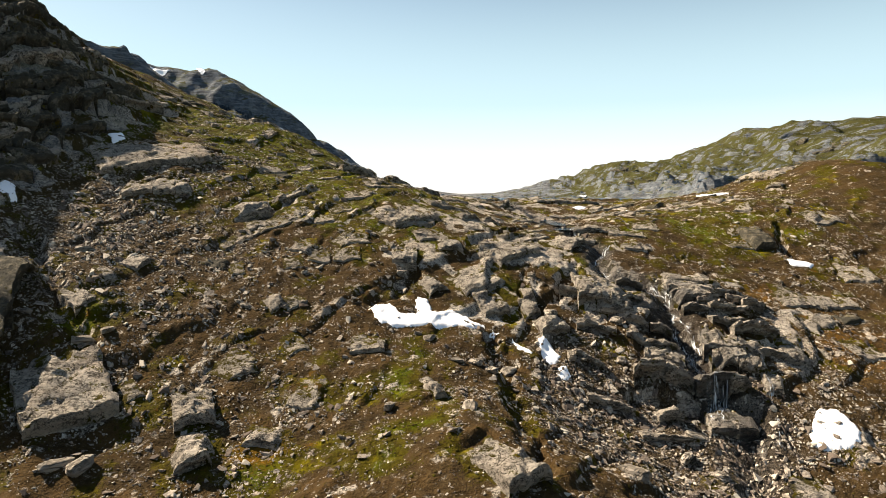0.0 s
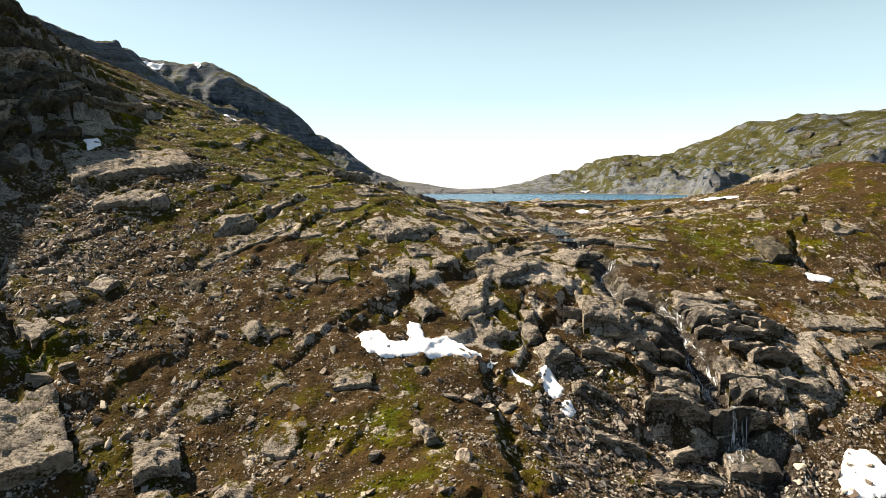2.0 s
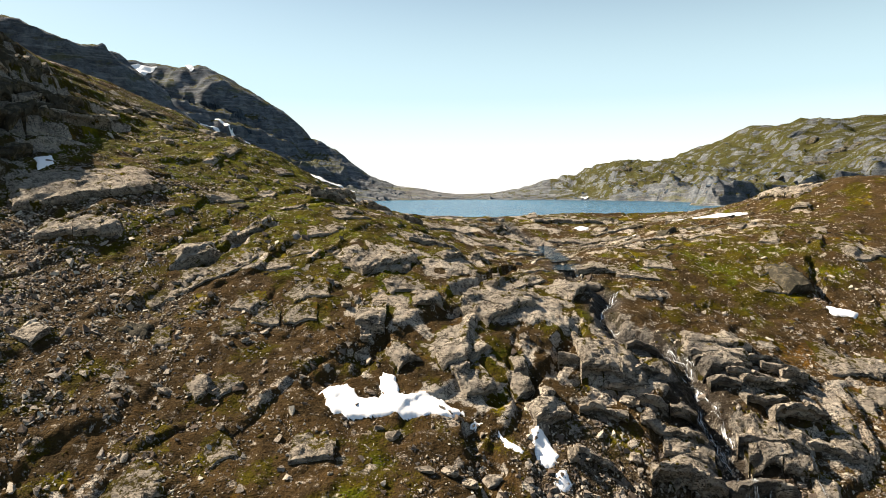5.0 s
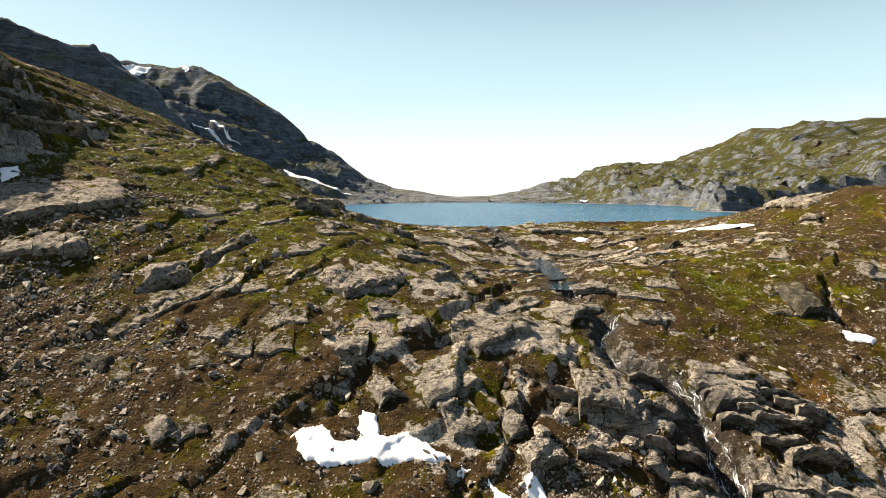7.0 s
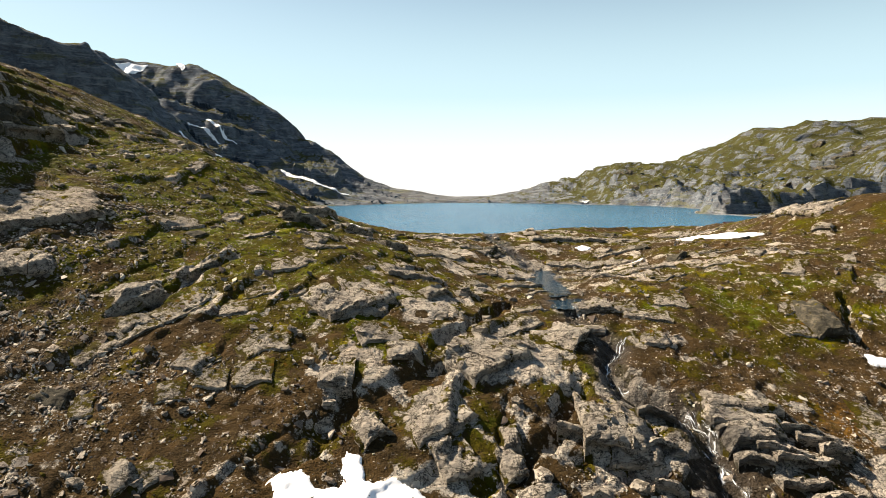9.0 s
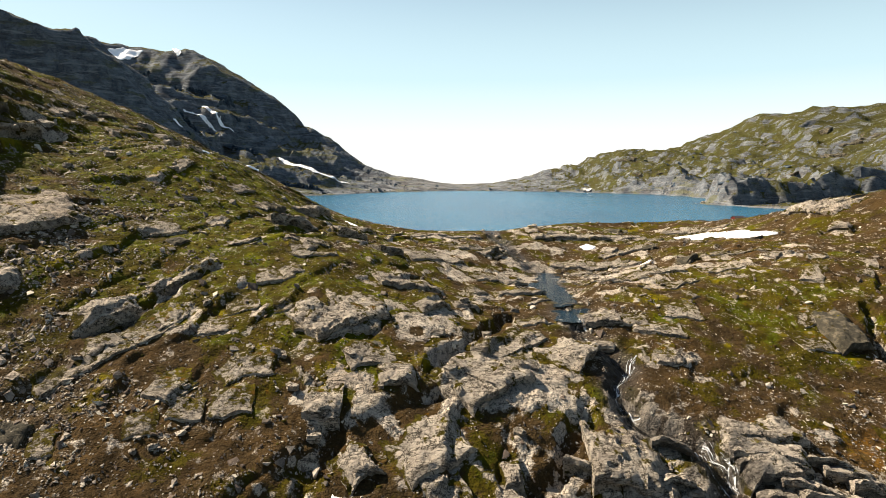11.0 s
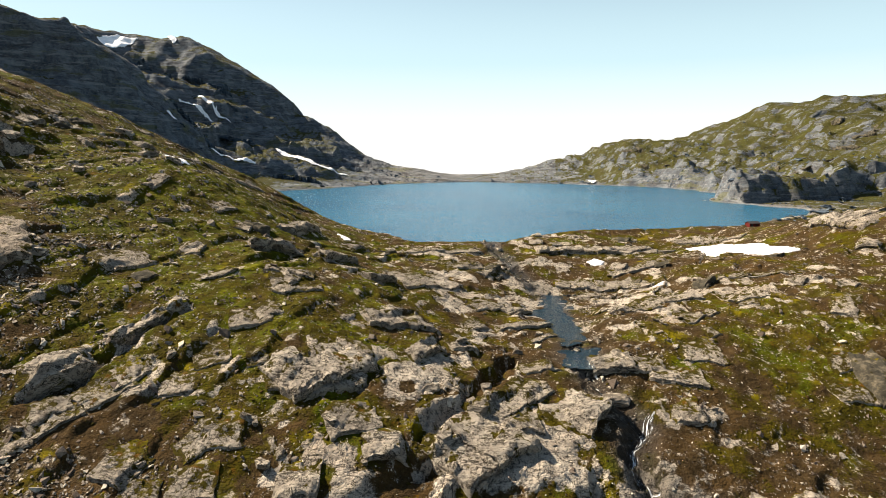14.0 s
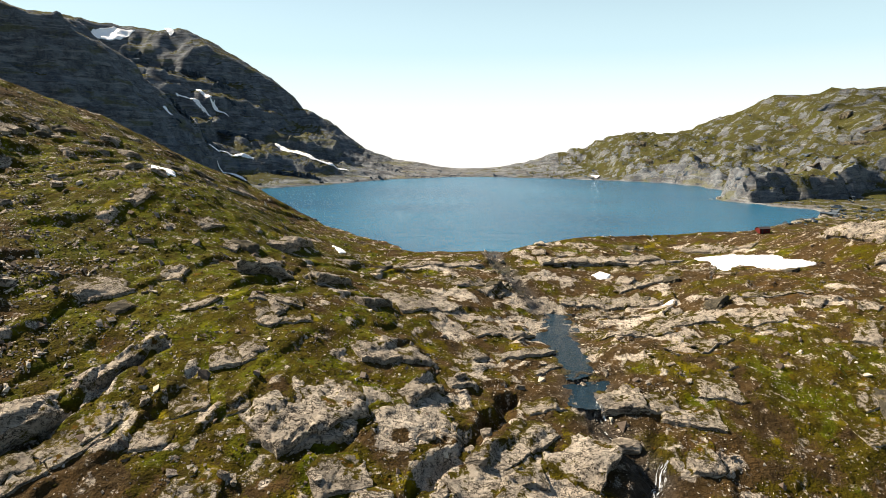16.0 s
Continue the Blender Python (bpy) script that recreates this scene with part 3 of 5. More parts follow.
    # the mountain: benches between dark walls, which dip to the lake
    lay = (z + 0.16 * x) / 19 + 0.45 * fbm(x, y, 70, 4, 106)
    tl = lay - np.floor(lay)
    wall = 15 * (smooth(0.4, 0.62, tl) - tl) * (0.35 + 0.9 * smooth(-0.4, 0.4, fbm(x, y, 90, 2, 107))) * (1 - 0.7 * smooth(670, 712, y)) + 2.6 * fbm(x, y, 16, 4, 98) + 1.2 * fbm(x, y, 5, 2, 103)
    # the hill: thin beds of rock that break off in low steps
    lay = (z + 0.10 * x - 0.05 * y) / 6.5 + 0.6 * fbm(x, y, 40, 4, 108)
    tl = lay - np.floor(lay)
    shelf = 4.6 * (smooth(0.3, 0.55, tl) - tl) * (0.3 + smooth(-0.3, 0.4, fbm(x, y, 60, 2, 109))) + 2.6 * fbm(x, y, 20, 4, 110, 0.6) + 0.8 * fbm(x, y, 4, 2, 103)
    big = wall * (1 - hill) * (1 - 0.75 * smooth(665, 708, y)) + shelf * hill * (1 - 0.5 * smooth(690, 725, y))
    shore = smooth(0.2, 5, -lake_depth(x, y))
    return z + (near * dz + crag * big) * shore * smooth(2500, 1200, np.hypot(x, y - 100)), np.clip(rock, 0, 1), np.clip(green, 0, 1), stones, wet

# ---- the ground: one sheet to the horizon ----
def spread(lo, hi, step, legs_down, legs_up):
    """Places along one axis: even steps from lo to hi, then longer ones; each leg: how far, and by how much each step grows."""
    out = list(np.arange(lo, hi, step))
    for start, sign, legs in ((hi, 1, legs_up), (lo, -1, legs_down)):
        s, p = step, start
        for stop, growth in legs:
            while sign * p < sign * stop:
                out.append(p)
                s = min(s * growth, 120)
                p += sign * s
        out.append(legs[-1][0])
    return np.unique(np.round(out, 3))

GX = spread(-72, 88, 0.38, ((-330, 1.014), (-2600, 1.1)), ((300, 1.016), (2600, 1.1)))
GY = spread(62, 180, 0.38, ((-900, 1.1),), ((300, 1.009), (740, 1.0045), (4200, 1.12)))
X, Y = np.meshgrid(GX, GY)
jig = np.random.default_rng(5)
gapx, gapy = np.gradient(GX), np.gradient(GY)
X[1:-1, 1:-1] += (jig.random(X.shape)[1:-1, 1:-1] - 0.5) * 0.6 * gapx[None, 1:-1]
Y[1:-1, 1:-1] += (jig.random(X.shape)[1:-1, 1:-1] - 0.5) * 0.6 * gapy[1:-1, None]
Z, ROCK, GREEN, STONES, WET_SHADE = relief(X, Y, land(X, Y))
slope = np.hypot(np.gradient(Z, axis=1) / gapx[None, :], np.gradient(Z, axis=0) / gapy[:, None])
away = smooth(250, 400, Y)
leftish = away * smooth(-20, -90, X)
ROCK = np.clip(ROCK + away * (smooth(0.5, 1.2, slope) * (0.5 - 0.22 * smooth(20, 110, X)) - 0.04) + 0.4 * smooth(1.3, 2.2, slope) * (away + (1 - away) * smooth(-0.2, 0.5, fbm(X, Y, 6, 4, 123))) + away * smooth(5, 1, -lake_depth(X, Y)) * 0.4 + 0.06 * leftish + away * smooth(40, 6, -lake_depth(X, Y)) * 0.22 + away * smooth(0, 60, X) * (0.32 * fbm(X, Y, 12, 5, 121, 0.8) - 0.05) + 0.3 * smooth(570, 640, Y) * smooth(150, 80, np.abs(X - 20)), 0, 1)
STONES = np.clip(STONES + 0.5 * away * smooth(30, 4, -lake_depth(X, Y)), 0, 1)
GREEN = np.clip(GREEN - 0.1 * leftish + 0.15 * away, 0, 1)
# distance haze put into the colour; the left hillside takes the same dark tint
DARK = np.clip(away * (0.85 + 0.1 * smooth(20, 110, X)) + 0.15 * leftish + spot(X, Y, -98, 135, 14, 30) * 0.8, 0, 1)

def sheet(name, X, Y, Z, mat):
    ny, nx = X.shape
    me = bpy.data.meshes.new(name)
    i = np.arange(nx * ny).reshape(ny, nx)
    quads = np.stack([i[:-1, :-1], i[:-1, 1:], i[1:, 1:], i[1:, :-1]], -1).reshape(-1, 4)
    me.vertices.add(nx * ny)
    me.vertices.foreach_set("co", np.stack([X, Y, Z], -1).astype(np.float32).ravel())
    me.loops.add(quads.size)
    me.loops.foreach_set("vertex_index", quads.astype(np.int32).ravel())
    me.polygons.add(len(quads))
    me.polygons.foreach_set("loop_start", np.arange(0, quads.size, 4, dtype=np.int32))
    me.polygons.foreach_set("use_smooth", np.ones(len(quads), bool))
    me.update(calc_edges=True)
    me.materials.append(mat)
    return new(name, me)

ground = sheet("ground", X, Y, Z, ground_mat)
OCHRE = 1.3 * spot(X, Y, -66.5, 147, 4, 3) + 0.5 * spot(X, Y, 70, 104, 10, 10) + 0.4 * spot(X, Y, 62, 122, 7, 5) + 0.5 * spot(X, Y, -60, 128, 4, 4) + 0.6 * spot(X, Y, -22, 72, 4, 3) + 0.35 * spot(X, Y, 80, 190, 18, 20) + 0.3 * spot(X, Y, -32, 114, 12, 7)
for key, field in (("rock", ROCK), ("green", GREEN), ("stones", STONES), ("wet", WET_SHADE), ("dark", DARK), ("ochre", OCHRE)):
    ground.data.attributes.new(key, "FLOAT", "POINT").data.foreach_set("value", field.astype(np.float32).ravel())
ground.data.set_sharp_from_angle(angle=radians(55))
tagged(ground, "stony mountain ground with moss, grass and bare rock", "ground", kind="structure")
wx, wy = np.meshgrid(np.linspace(-165, 225, 130), np.linspace(228, 672, 150))
lake = sheet("water", wx, wy, np.full(wx.shape, LAKE), water_mat)
inside = lake_depth(wx, wy) > -5
bm = bmesh.new()
bm.from_mesh(lake.data)
bm.verts.ensure_lookup_table()
bmesh.ops.delete(bm, geom=[v for v, keep in zip(bm.verts, inside.ravel()) if not keep], context="VERTS")
bm.to_mesh(lake.data)
bm.free()
tagged(lake, "rippled blue mountain lake between rocky slopes", "lake", kind="structure")

# glowing sheet far beyond the sill: painted white haze, and brightness added to the sky
haze_glow_mat = bpy.data.materials.new("haze")
haze_glow_mat.use_nodes = True
hn, hl = haze_glow_mat.node_tree.nodes, haze_glow_mat.node_tree.links
hn.remove(hn["Principled BSDF"])
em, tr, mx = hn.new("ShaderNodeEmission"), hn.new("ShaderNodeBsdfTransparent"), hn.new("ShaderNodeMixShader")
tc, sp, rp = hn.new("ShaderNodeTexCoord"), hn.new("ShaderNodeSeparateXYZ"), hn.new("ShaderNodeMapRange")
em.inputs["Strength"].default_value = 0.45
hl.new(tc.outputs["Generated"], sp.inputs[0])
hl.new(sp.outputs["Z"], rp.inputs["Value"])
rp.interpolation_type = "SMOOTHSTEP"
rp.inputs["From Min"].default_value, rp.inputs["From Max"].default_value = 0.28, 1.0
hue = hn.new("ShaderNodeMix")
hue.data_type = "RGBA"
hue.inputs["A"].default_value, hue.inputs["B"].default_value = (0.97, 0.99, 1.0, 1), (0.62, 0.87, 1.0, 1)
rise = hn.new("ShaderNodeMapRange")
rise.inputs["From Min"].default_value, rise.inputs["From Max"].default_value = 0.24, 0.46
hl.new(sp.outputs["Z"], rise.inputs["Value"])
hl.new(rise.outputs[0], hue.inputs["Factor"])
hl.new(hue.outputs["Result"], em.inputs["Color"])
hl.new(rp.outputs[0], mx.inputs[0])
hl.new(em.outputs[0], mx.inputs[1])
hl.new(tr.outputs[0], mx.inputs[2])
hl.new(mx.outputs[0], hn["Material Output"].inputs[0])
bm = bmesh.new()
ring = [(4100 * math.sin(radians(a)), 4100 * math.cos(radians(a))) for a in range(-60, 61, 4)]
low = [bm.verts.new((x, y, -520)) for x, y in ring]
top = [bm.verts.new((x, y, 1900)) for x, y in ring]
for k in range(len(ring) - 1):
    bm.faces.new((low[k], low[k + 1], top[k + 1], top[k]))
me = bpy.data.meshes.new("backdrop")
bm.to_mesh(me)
me.materials.append(haze_glow_mat)
tagged(new("backdrop", me), "glowing backdrop painted as white haze and pale sky beyond the low country", "haze", kind="structure")


# ---- loose stones ----
def stone_shape(rng, points=11, flat=0.6, chip=0.0):
    """An angular stone, about 1 across, its foot at z = 0: the hull of scattered points."""
    bm = bmesh.new()
    for _ in range(points):
        v = Vector(rng.normal(size=3))
        v.normalize()
        v = Vector([max(-0.68, min(0.68, c)) for c in v]) * (0.75 + 0.25 * rng.random())
        bm.verts.new((v.x * 0.8, v.y * 0.8 * (0.42 + 0.45 * chip), v.z * flat * 0.8))
    hull = bmesh.ops.convex_hull(bm, input=bm.verts)
    bmesh.ops.delete(bm, geom=list({v for v in hull["geom_interior"] + hull["geom_unused"] if isinstance(v, bmesh.types.BMVert)}), context="VERTS")
    bmesh.ops.triangulate(bm, faces=bm.faces)
    bm.verts.ensure_lookup_table()
    bm.verts.index_update()
    v = np.array([p.co for p in bm.verts])
    f = np.array([[q.index for q in p.verts] for p in bm.faces])
    bm.free()
    return v, f


def surface(x, y):
    """Height of the ground sheet."""
    i = np.clip(np.searchsorted(GX, x) - 1, 0, len(GX) - 2)
    j = np.clip(np.searchsorted(GY, y) - 1, 0, len(GY) - 2)
    u, v = (x - GX[i]) / (GX[i + 1] - GX[i]), (y - GY[j]) / (GY[j + 1] - GY[j])
    return (Z[j, i] * (1 - u) + Z[j, i + 1] * u) * (1 - v) + (Z[j + 1, i] * (1 - u) + Z[j + 1, i + 1] * u) * v


def strewn(name, shapes, x, y, size, rng, mat, sink=0.25):
    """One mesh of many loose stones that lie on the ground."""
    z = surface(x, y)
    e = 0.3
    gx, gy = (surface(x + e, y) - z) / e, (surface(x, y + e) - z) / e
    gx, gy = np.clip(gx, -1, 1), np.clip(gy, -1, 1)
    verts, faces, base = [], [], 0
    kind = rng.integers(0, len(shapes), len(x))
    for k, (v, f) in enumerate(shapes):
        i = np.nonzero(kind == k)[0]
        if not len(i):
            continue
        a = rng.random(len(i)) * 6.283
        s = size[i] * (0.8 + 0.4 * rng.random(len(i)))
        tall = 0.7 + 0.6 * rng.random(len(i))
        px = (v[None, :, 0] * np.cos(a)[:, None] - v[None, :, 1] * np.sin(a)[:, None]) * s[:, None]
        py = (v[None, :, 0] * np.sin(a)[:, None] + v[None, :, 1] * np.cos(a)[:, None]) * s[:, None]
        tx, ty = gx[i] * 0.8 + rng.normal(size=len(i)) * 0.14, gy[i] * 0.8 + rng.normal(size=len(i)) * 0.12
        pz = v[None, :, 2] * s[:, None] * tall[:, None] + px * tx[:, None] + py * ty[:, None] + (z[i] + s * (0.42 - sink) * 0.6)[:, None]
        verts.append(np.stack([px + x[i][:, None], py + y[i][:, None], pz], -1).reshape(-1, 3))
        faces.append((f[None] + (base + np.arange(len(i)) * len(v))[:, None, None]).reshape(-1, 3))
        base += len(i) * len(v)
    v, f = np.concatenate(verts), np.concatenate(faces)
    me = bpy.data.meshes.new(name)
    me.vertices.add(len(v))
    me.vertices.foreach_set("co", v.astype(np.float32).ravel())
    me.loops.add(f.size)
    me.loops.foreach_set("vertex_index", f.astype(np.int32).ravel())
    me.polygons.add(len(f))
    me.polygons.foreach_set("loop_start", np.arange(0, f.size, 3, dtype=np.int32))
    me.polygons.foreach_set("use_smooth", np.zeros(len(f), bool))
    me.update(calc_edges=True)
    me.materials.append(mat)
    return new(name, me)


rng = np.random.default_rng(11)
SHAPES = [stone_shape(rng, 8, 0.28 + 0.4 * rng.random(), rng.random()) for _ in range(24)]
n = 385000
x, y = rng.uniform(-105, 112, n), 58 + 190 * rng.random(n) ** 1.2
rock, green, stones, wet, p, q = cover(x, y)
clump = fbm(x, y, 3.5, 4, 111, 0.6)
odds = (0.085 + 0.07 * smooth(112, 130, y) + 0.2 * smooth(0.0, 0.5, clump) + 0.85 * smooth(0.2, 0.9, stones + 0.6 * clump)) * (1 - 0.5 * smooth(0.1, 0.4, rock)) * smooth(-2, -6, lake_depth(x, y)) * (within(x, y, POND) < -0.5)
keep = rng.random(n) < odds * np.clip(150 / (y - 20), 0.3, 1.2) * 0.5
x, y, st = x[keep], y[keep], stones[keep]
size = (0.19 + 0.12 * rng.pareto(2.3, len(x))) * (0.75 + 1.0 * st) * (0.8 + 0.002 * y)
scree = strewn("scree", SHAPES, x, y, np.clip(size, 0.2, 1.4), rng, stone_mat)
tagged(scree, "angular grey loose stones strewn over the slope", "scree", kind="stuff")

# broken rock along the far shores and at the foot of the steeps
n = 60000
x, y = rng.uniform(-190, 330, n), rng.uniform(290, 690, n)
depth = lake_depth(x, y)
keep = (depth < -0.5) & (rng.random(n) < 0.03 + 0.45 * smooth(34, 4, -depth) * smooth(-0.2, 0.4, fbm(x, y, 30, 3, 171)) + 0.12 * smooth(0.1, 0.6, fbm(x, y, 40, 3, 172)))
x, y = x[keep][:8500], y[keep][:8500]
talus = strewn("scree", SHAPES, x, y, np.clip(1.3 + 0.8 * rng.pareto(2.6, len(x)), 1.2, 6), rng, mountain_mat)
tagged(talus, "grey broken rock along the far lake shore", "scree", kind="stuff")

# cushions of moss and low heath
n = 34000
x, y = rng.uniform(-100, 110, n), 60 + 180 * rng.random(n) ** 1.2
rock, green, stones, wet, p, q = cover(x, y)
keep = (rng.random(n) < (0.08 + 0.5 * smooth(0.1, 0.6, green)) * (1 - smooth(0.02, 0.2, rock)) * np.clip(150 / (y - 20), 0.3, 1.2) * 0.8) & (lake_depth(x, y) < -4) & (within(x, y, POND) < -0.8)
x, y = x[keep], y[keep]
CUSHIONS = [stone_shape(rng, 11, 0.42, 1.0) for _ in range(8)]
cushions = strewn("moss", CUSHIONS, x, y, 0.28 + 0.35 * rng.random(len(x)) ** 2, rng, hummock_mat, sink=0.5)
cushions.data.polygons.foreach_set("use_smooth", np.ones(len(cushions.data.polygons), bool))
tagged(cushions, "low olive cushions of moss and heath", "moss", kind="stuff")


# ---- bedrock and boulders ----
def mesh_object(name, v, f, mat, flat=True):
    me = bpy.data.meshes.new(name)
    me.from_pydata([tuple(p) for p in v], [], [tuple(q) for q in f])
    me.polygons.foreach_set("use_smooth", np.full(len(me.polygons), not flat))
    me.materials.append(mat)
    me.update()
    return new(name, me)


ROCK_COUNT = [0]


def slab_piece(parent, seed, ax, ay, ux, uy, left, right, slant, deep, high, L, mat, level=0.0, calm=1.0):
    """One bed of an outcrop, between two joints; its front breaks off in courses."""
    rng = np.random.default_rng(700 + seed)
    vx, vy = -uy, ux
    run = (right - left) * L
    step = max(0.34, min(1.0, math.sqrt(L * deep / 520)))
    nu, nv = max(4, int(run / step)) + 1, max(5, int(deep / step)) + 1
    s0, t0 = np.meshgrid(np.linspace(0, 1, nu), np.linspace(0, 1, nv))
    t = t0 + (0.22 * perlin((left + s0 * (right - left)) * L / 3.6 + 7 * seed, t0 * 0 + seed * 1.7, 6) + 0.10 * perlin((left + s0 * (right - left)) * L / 1.1 + 7 * seed, t0 * 0 + seed * 1.7, 7)) * (1 - t0) + 0.02 * rng.normal(size=t0.shape)
    s = left + s0 * (right - left) + slant * t + 0.05 * (right - left) * perlin(t0 * deep / 1.7 + seed, s0 * 2 + 3.3 * seed, 5)
    s = s + 0.03 * rng.normal(size=s.shape) * (right - left) * (s0 > 0) * (s0 < 1)
    back = 0.75 + 0.3 * rng.random() + 0.25 * perlin(s0 * run / 3 + 3 * seed, t0 * 0 + seed, 8)
    x = ax + ux * s * L + vx * t * deep * back
    y = ay + uy * s * L + vy * t * deep * back
    whole = np.minimum(s, 1 - s)
    lift = high * (1 - 0.9 * t0 ** 0.7) * np.clip(whole * 5 + 0.45, 0.2, 1) * (0.8 + 0.4 * rng.random()) + (s0 - 0.5) * rng.normal() * 0.12 * high
    rough = min(0.26, 0.05 + 0.06 * high)
    p, q = x * SX + y * SY, -x * SY + y * SX
    d1, d2, who = cells(p / (1.8 + 0.2 * deep) + seed + 0.25 * fbm(x, y, 2.5, 3, 330), q / (3.0 + 0.35 * deep), 300 + seed)
    lift = lift + rough * (0.9 * (who - 0.5) - 1.1 * smooth(0.1, 0.0, d2 - d1)) + 0.8 * rough * fbm(x, y, 1.3, 3, 320 + seed) + 0.12
    k = lift / 0.3
    lift = 0.8 * lift + 0.2 * 0.3 * (np.floor(k) + smooth(0.6, 0.95, k - np.floor(k)))
    ground_z = land(x, y)
    if level:
        ground_z = (1 - level) * ground_z + level * ground_z[:1]
    # where it comes out of the ground: an uneven outline
    big = min(1.0, deep / 6)
    front = t * deep + 0.3 + big * (1.1 * fbm(x, y, 3.2, 3, 340) - 0.2)
    rim = np.minimum((1 - t0) * deep + big * 2.2 * fbm(x, y, 3.0, 3, 341), whole * L + 0.2 + big * 1.8 * fbm(x, y, 3.0, 3, 342) - 0.6 * big)
    out = smooth(-0.05, 0.3, front) * smooth(-0.05, 1.3 * big + 0.2, rim) if high < 3.5 else smooth(-0.6, 0.1, np.minimum(front, rim))
    z = ground_z + np.where((t0 == 1), -0.5, lift * out - 0.8 * (1 - out))
    top = np.stack([x, y, z], -1).reshape(-1, 3)
    i = np.arange(nu * nv).reshape(nv, nu)
    faces = list(np.stack([i[:-1, :-1], i[:-1, 1:], i[1:, 1:], i[1:, :-1]], -1).reshape(-1, 4))
    verts, above, n = [top], i[0], len(top)
    tall = z[0] - ground_z[0]
    crag, under = high > 4.5 and not level, rng.random() < 0.75 or high > 1.2
    courses = 2 if high < 1.2 else (4 if high < 4.5 or level else 9)
    along = (left + s0[0] * (right - left)) * L
    for c in range(1, courses + 1):
        drop = c / courses
        if crag:      # a stepped face that leans back
            inset = -0.42 * high * drop + (0.9 if L < 40 else 0.5) * perlin(along / 3.1, along * 0 + 1.9 * c + seed, 9) + 0.18 * rng.normal(size=nu)
            lower = drop + 0.05 * rng.normal(size=nu)
        else:
            lean = 0.3 if under else -0.55
            inset = lean * high * drop + 0.22 * calm * rng.normal(size=nu) * min(high, 2.5) * (1 if c < courses else 0.3)
            lower = drop ** (1.0 if under else 0.6) + (0.1 * calm * rng.normal(size=nu) if c < courses else 0)
        row = np.stack([x[0] + vx * inset, y[0] + vy * inset, z[0] - (tall + 1.0) * lower], -1)
        if crag and c == courses:
            row[:, 2] = land(row[:, 0], row[:, 1]) - 1.5
        verts.append(row)
        below = np.arange(n, n + nu)
        faces += [(below[j], below[j + 1], above[j + 1], above[j]) for j in range(nu - 1)]
        above, n = below, n + nu
    for line in (i[:, 0], i[-1, :], i[::-1, -1]):
        row = top[line] - np.array([0, 0, 0.6])
        row[:, 2] = np.minimum(row[:, 2], land(row[:, 0], row[:, 1]) - 0.9)
        verts.append(row)
        below = np.arange(n, n + len(line))
        faces += [(line[j], line[j + 1], below[j + 1], below[j]) for j in range(len(line) - 1)]
        n += len(line)
    ob = mesh_object("slab", np.concatenate(verts) - np.array(parent.location), faces, mat)
    ob.parent = parent
    return ob


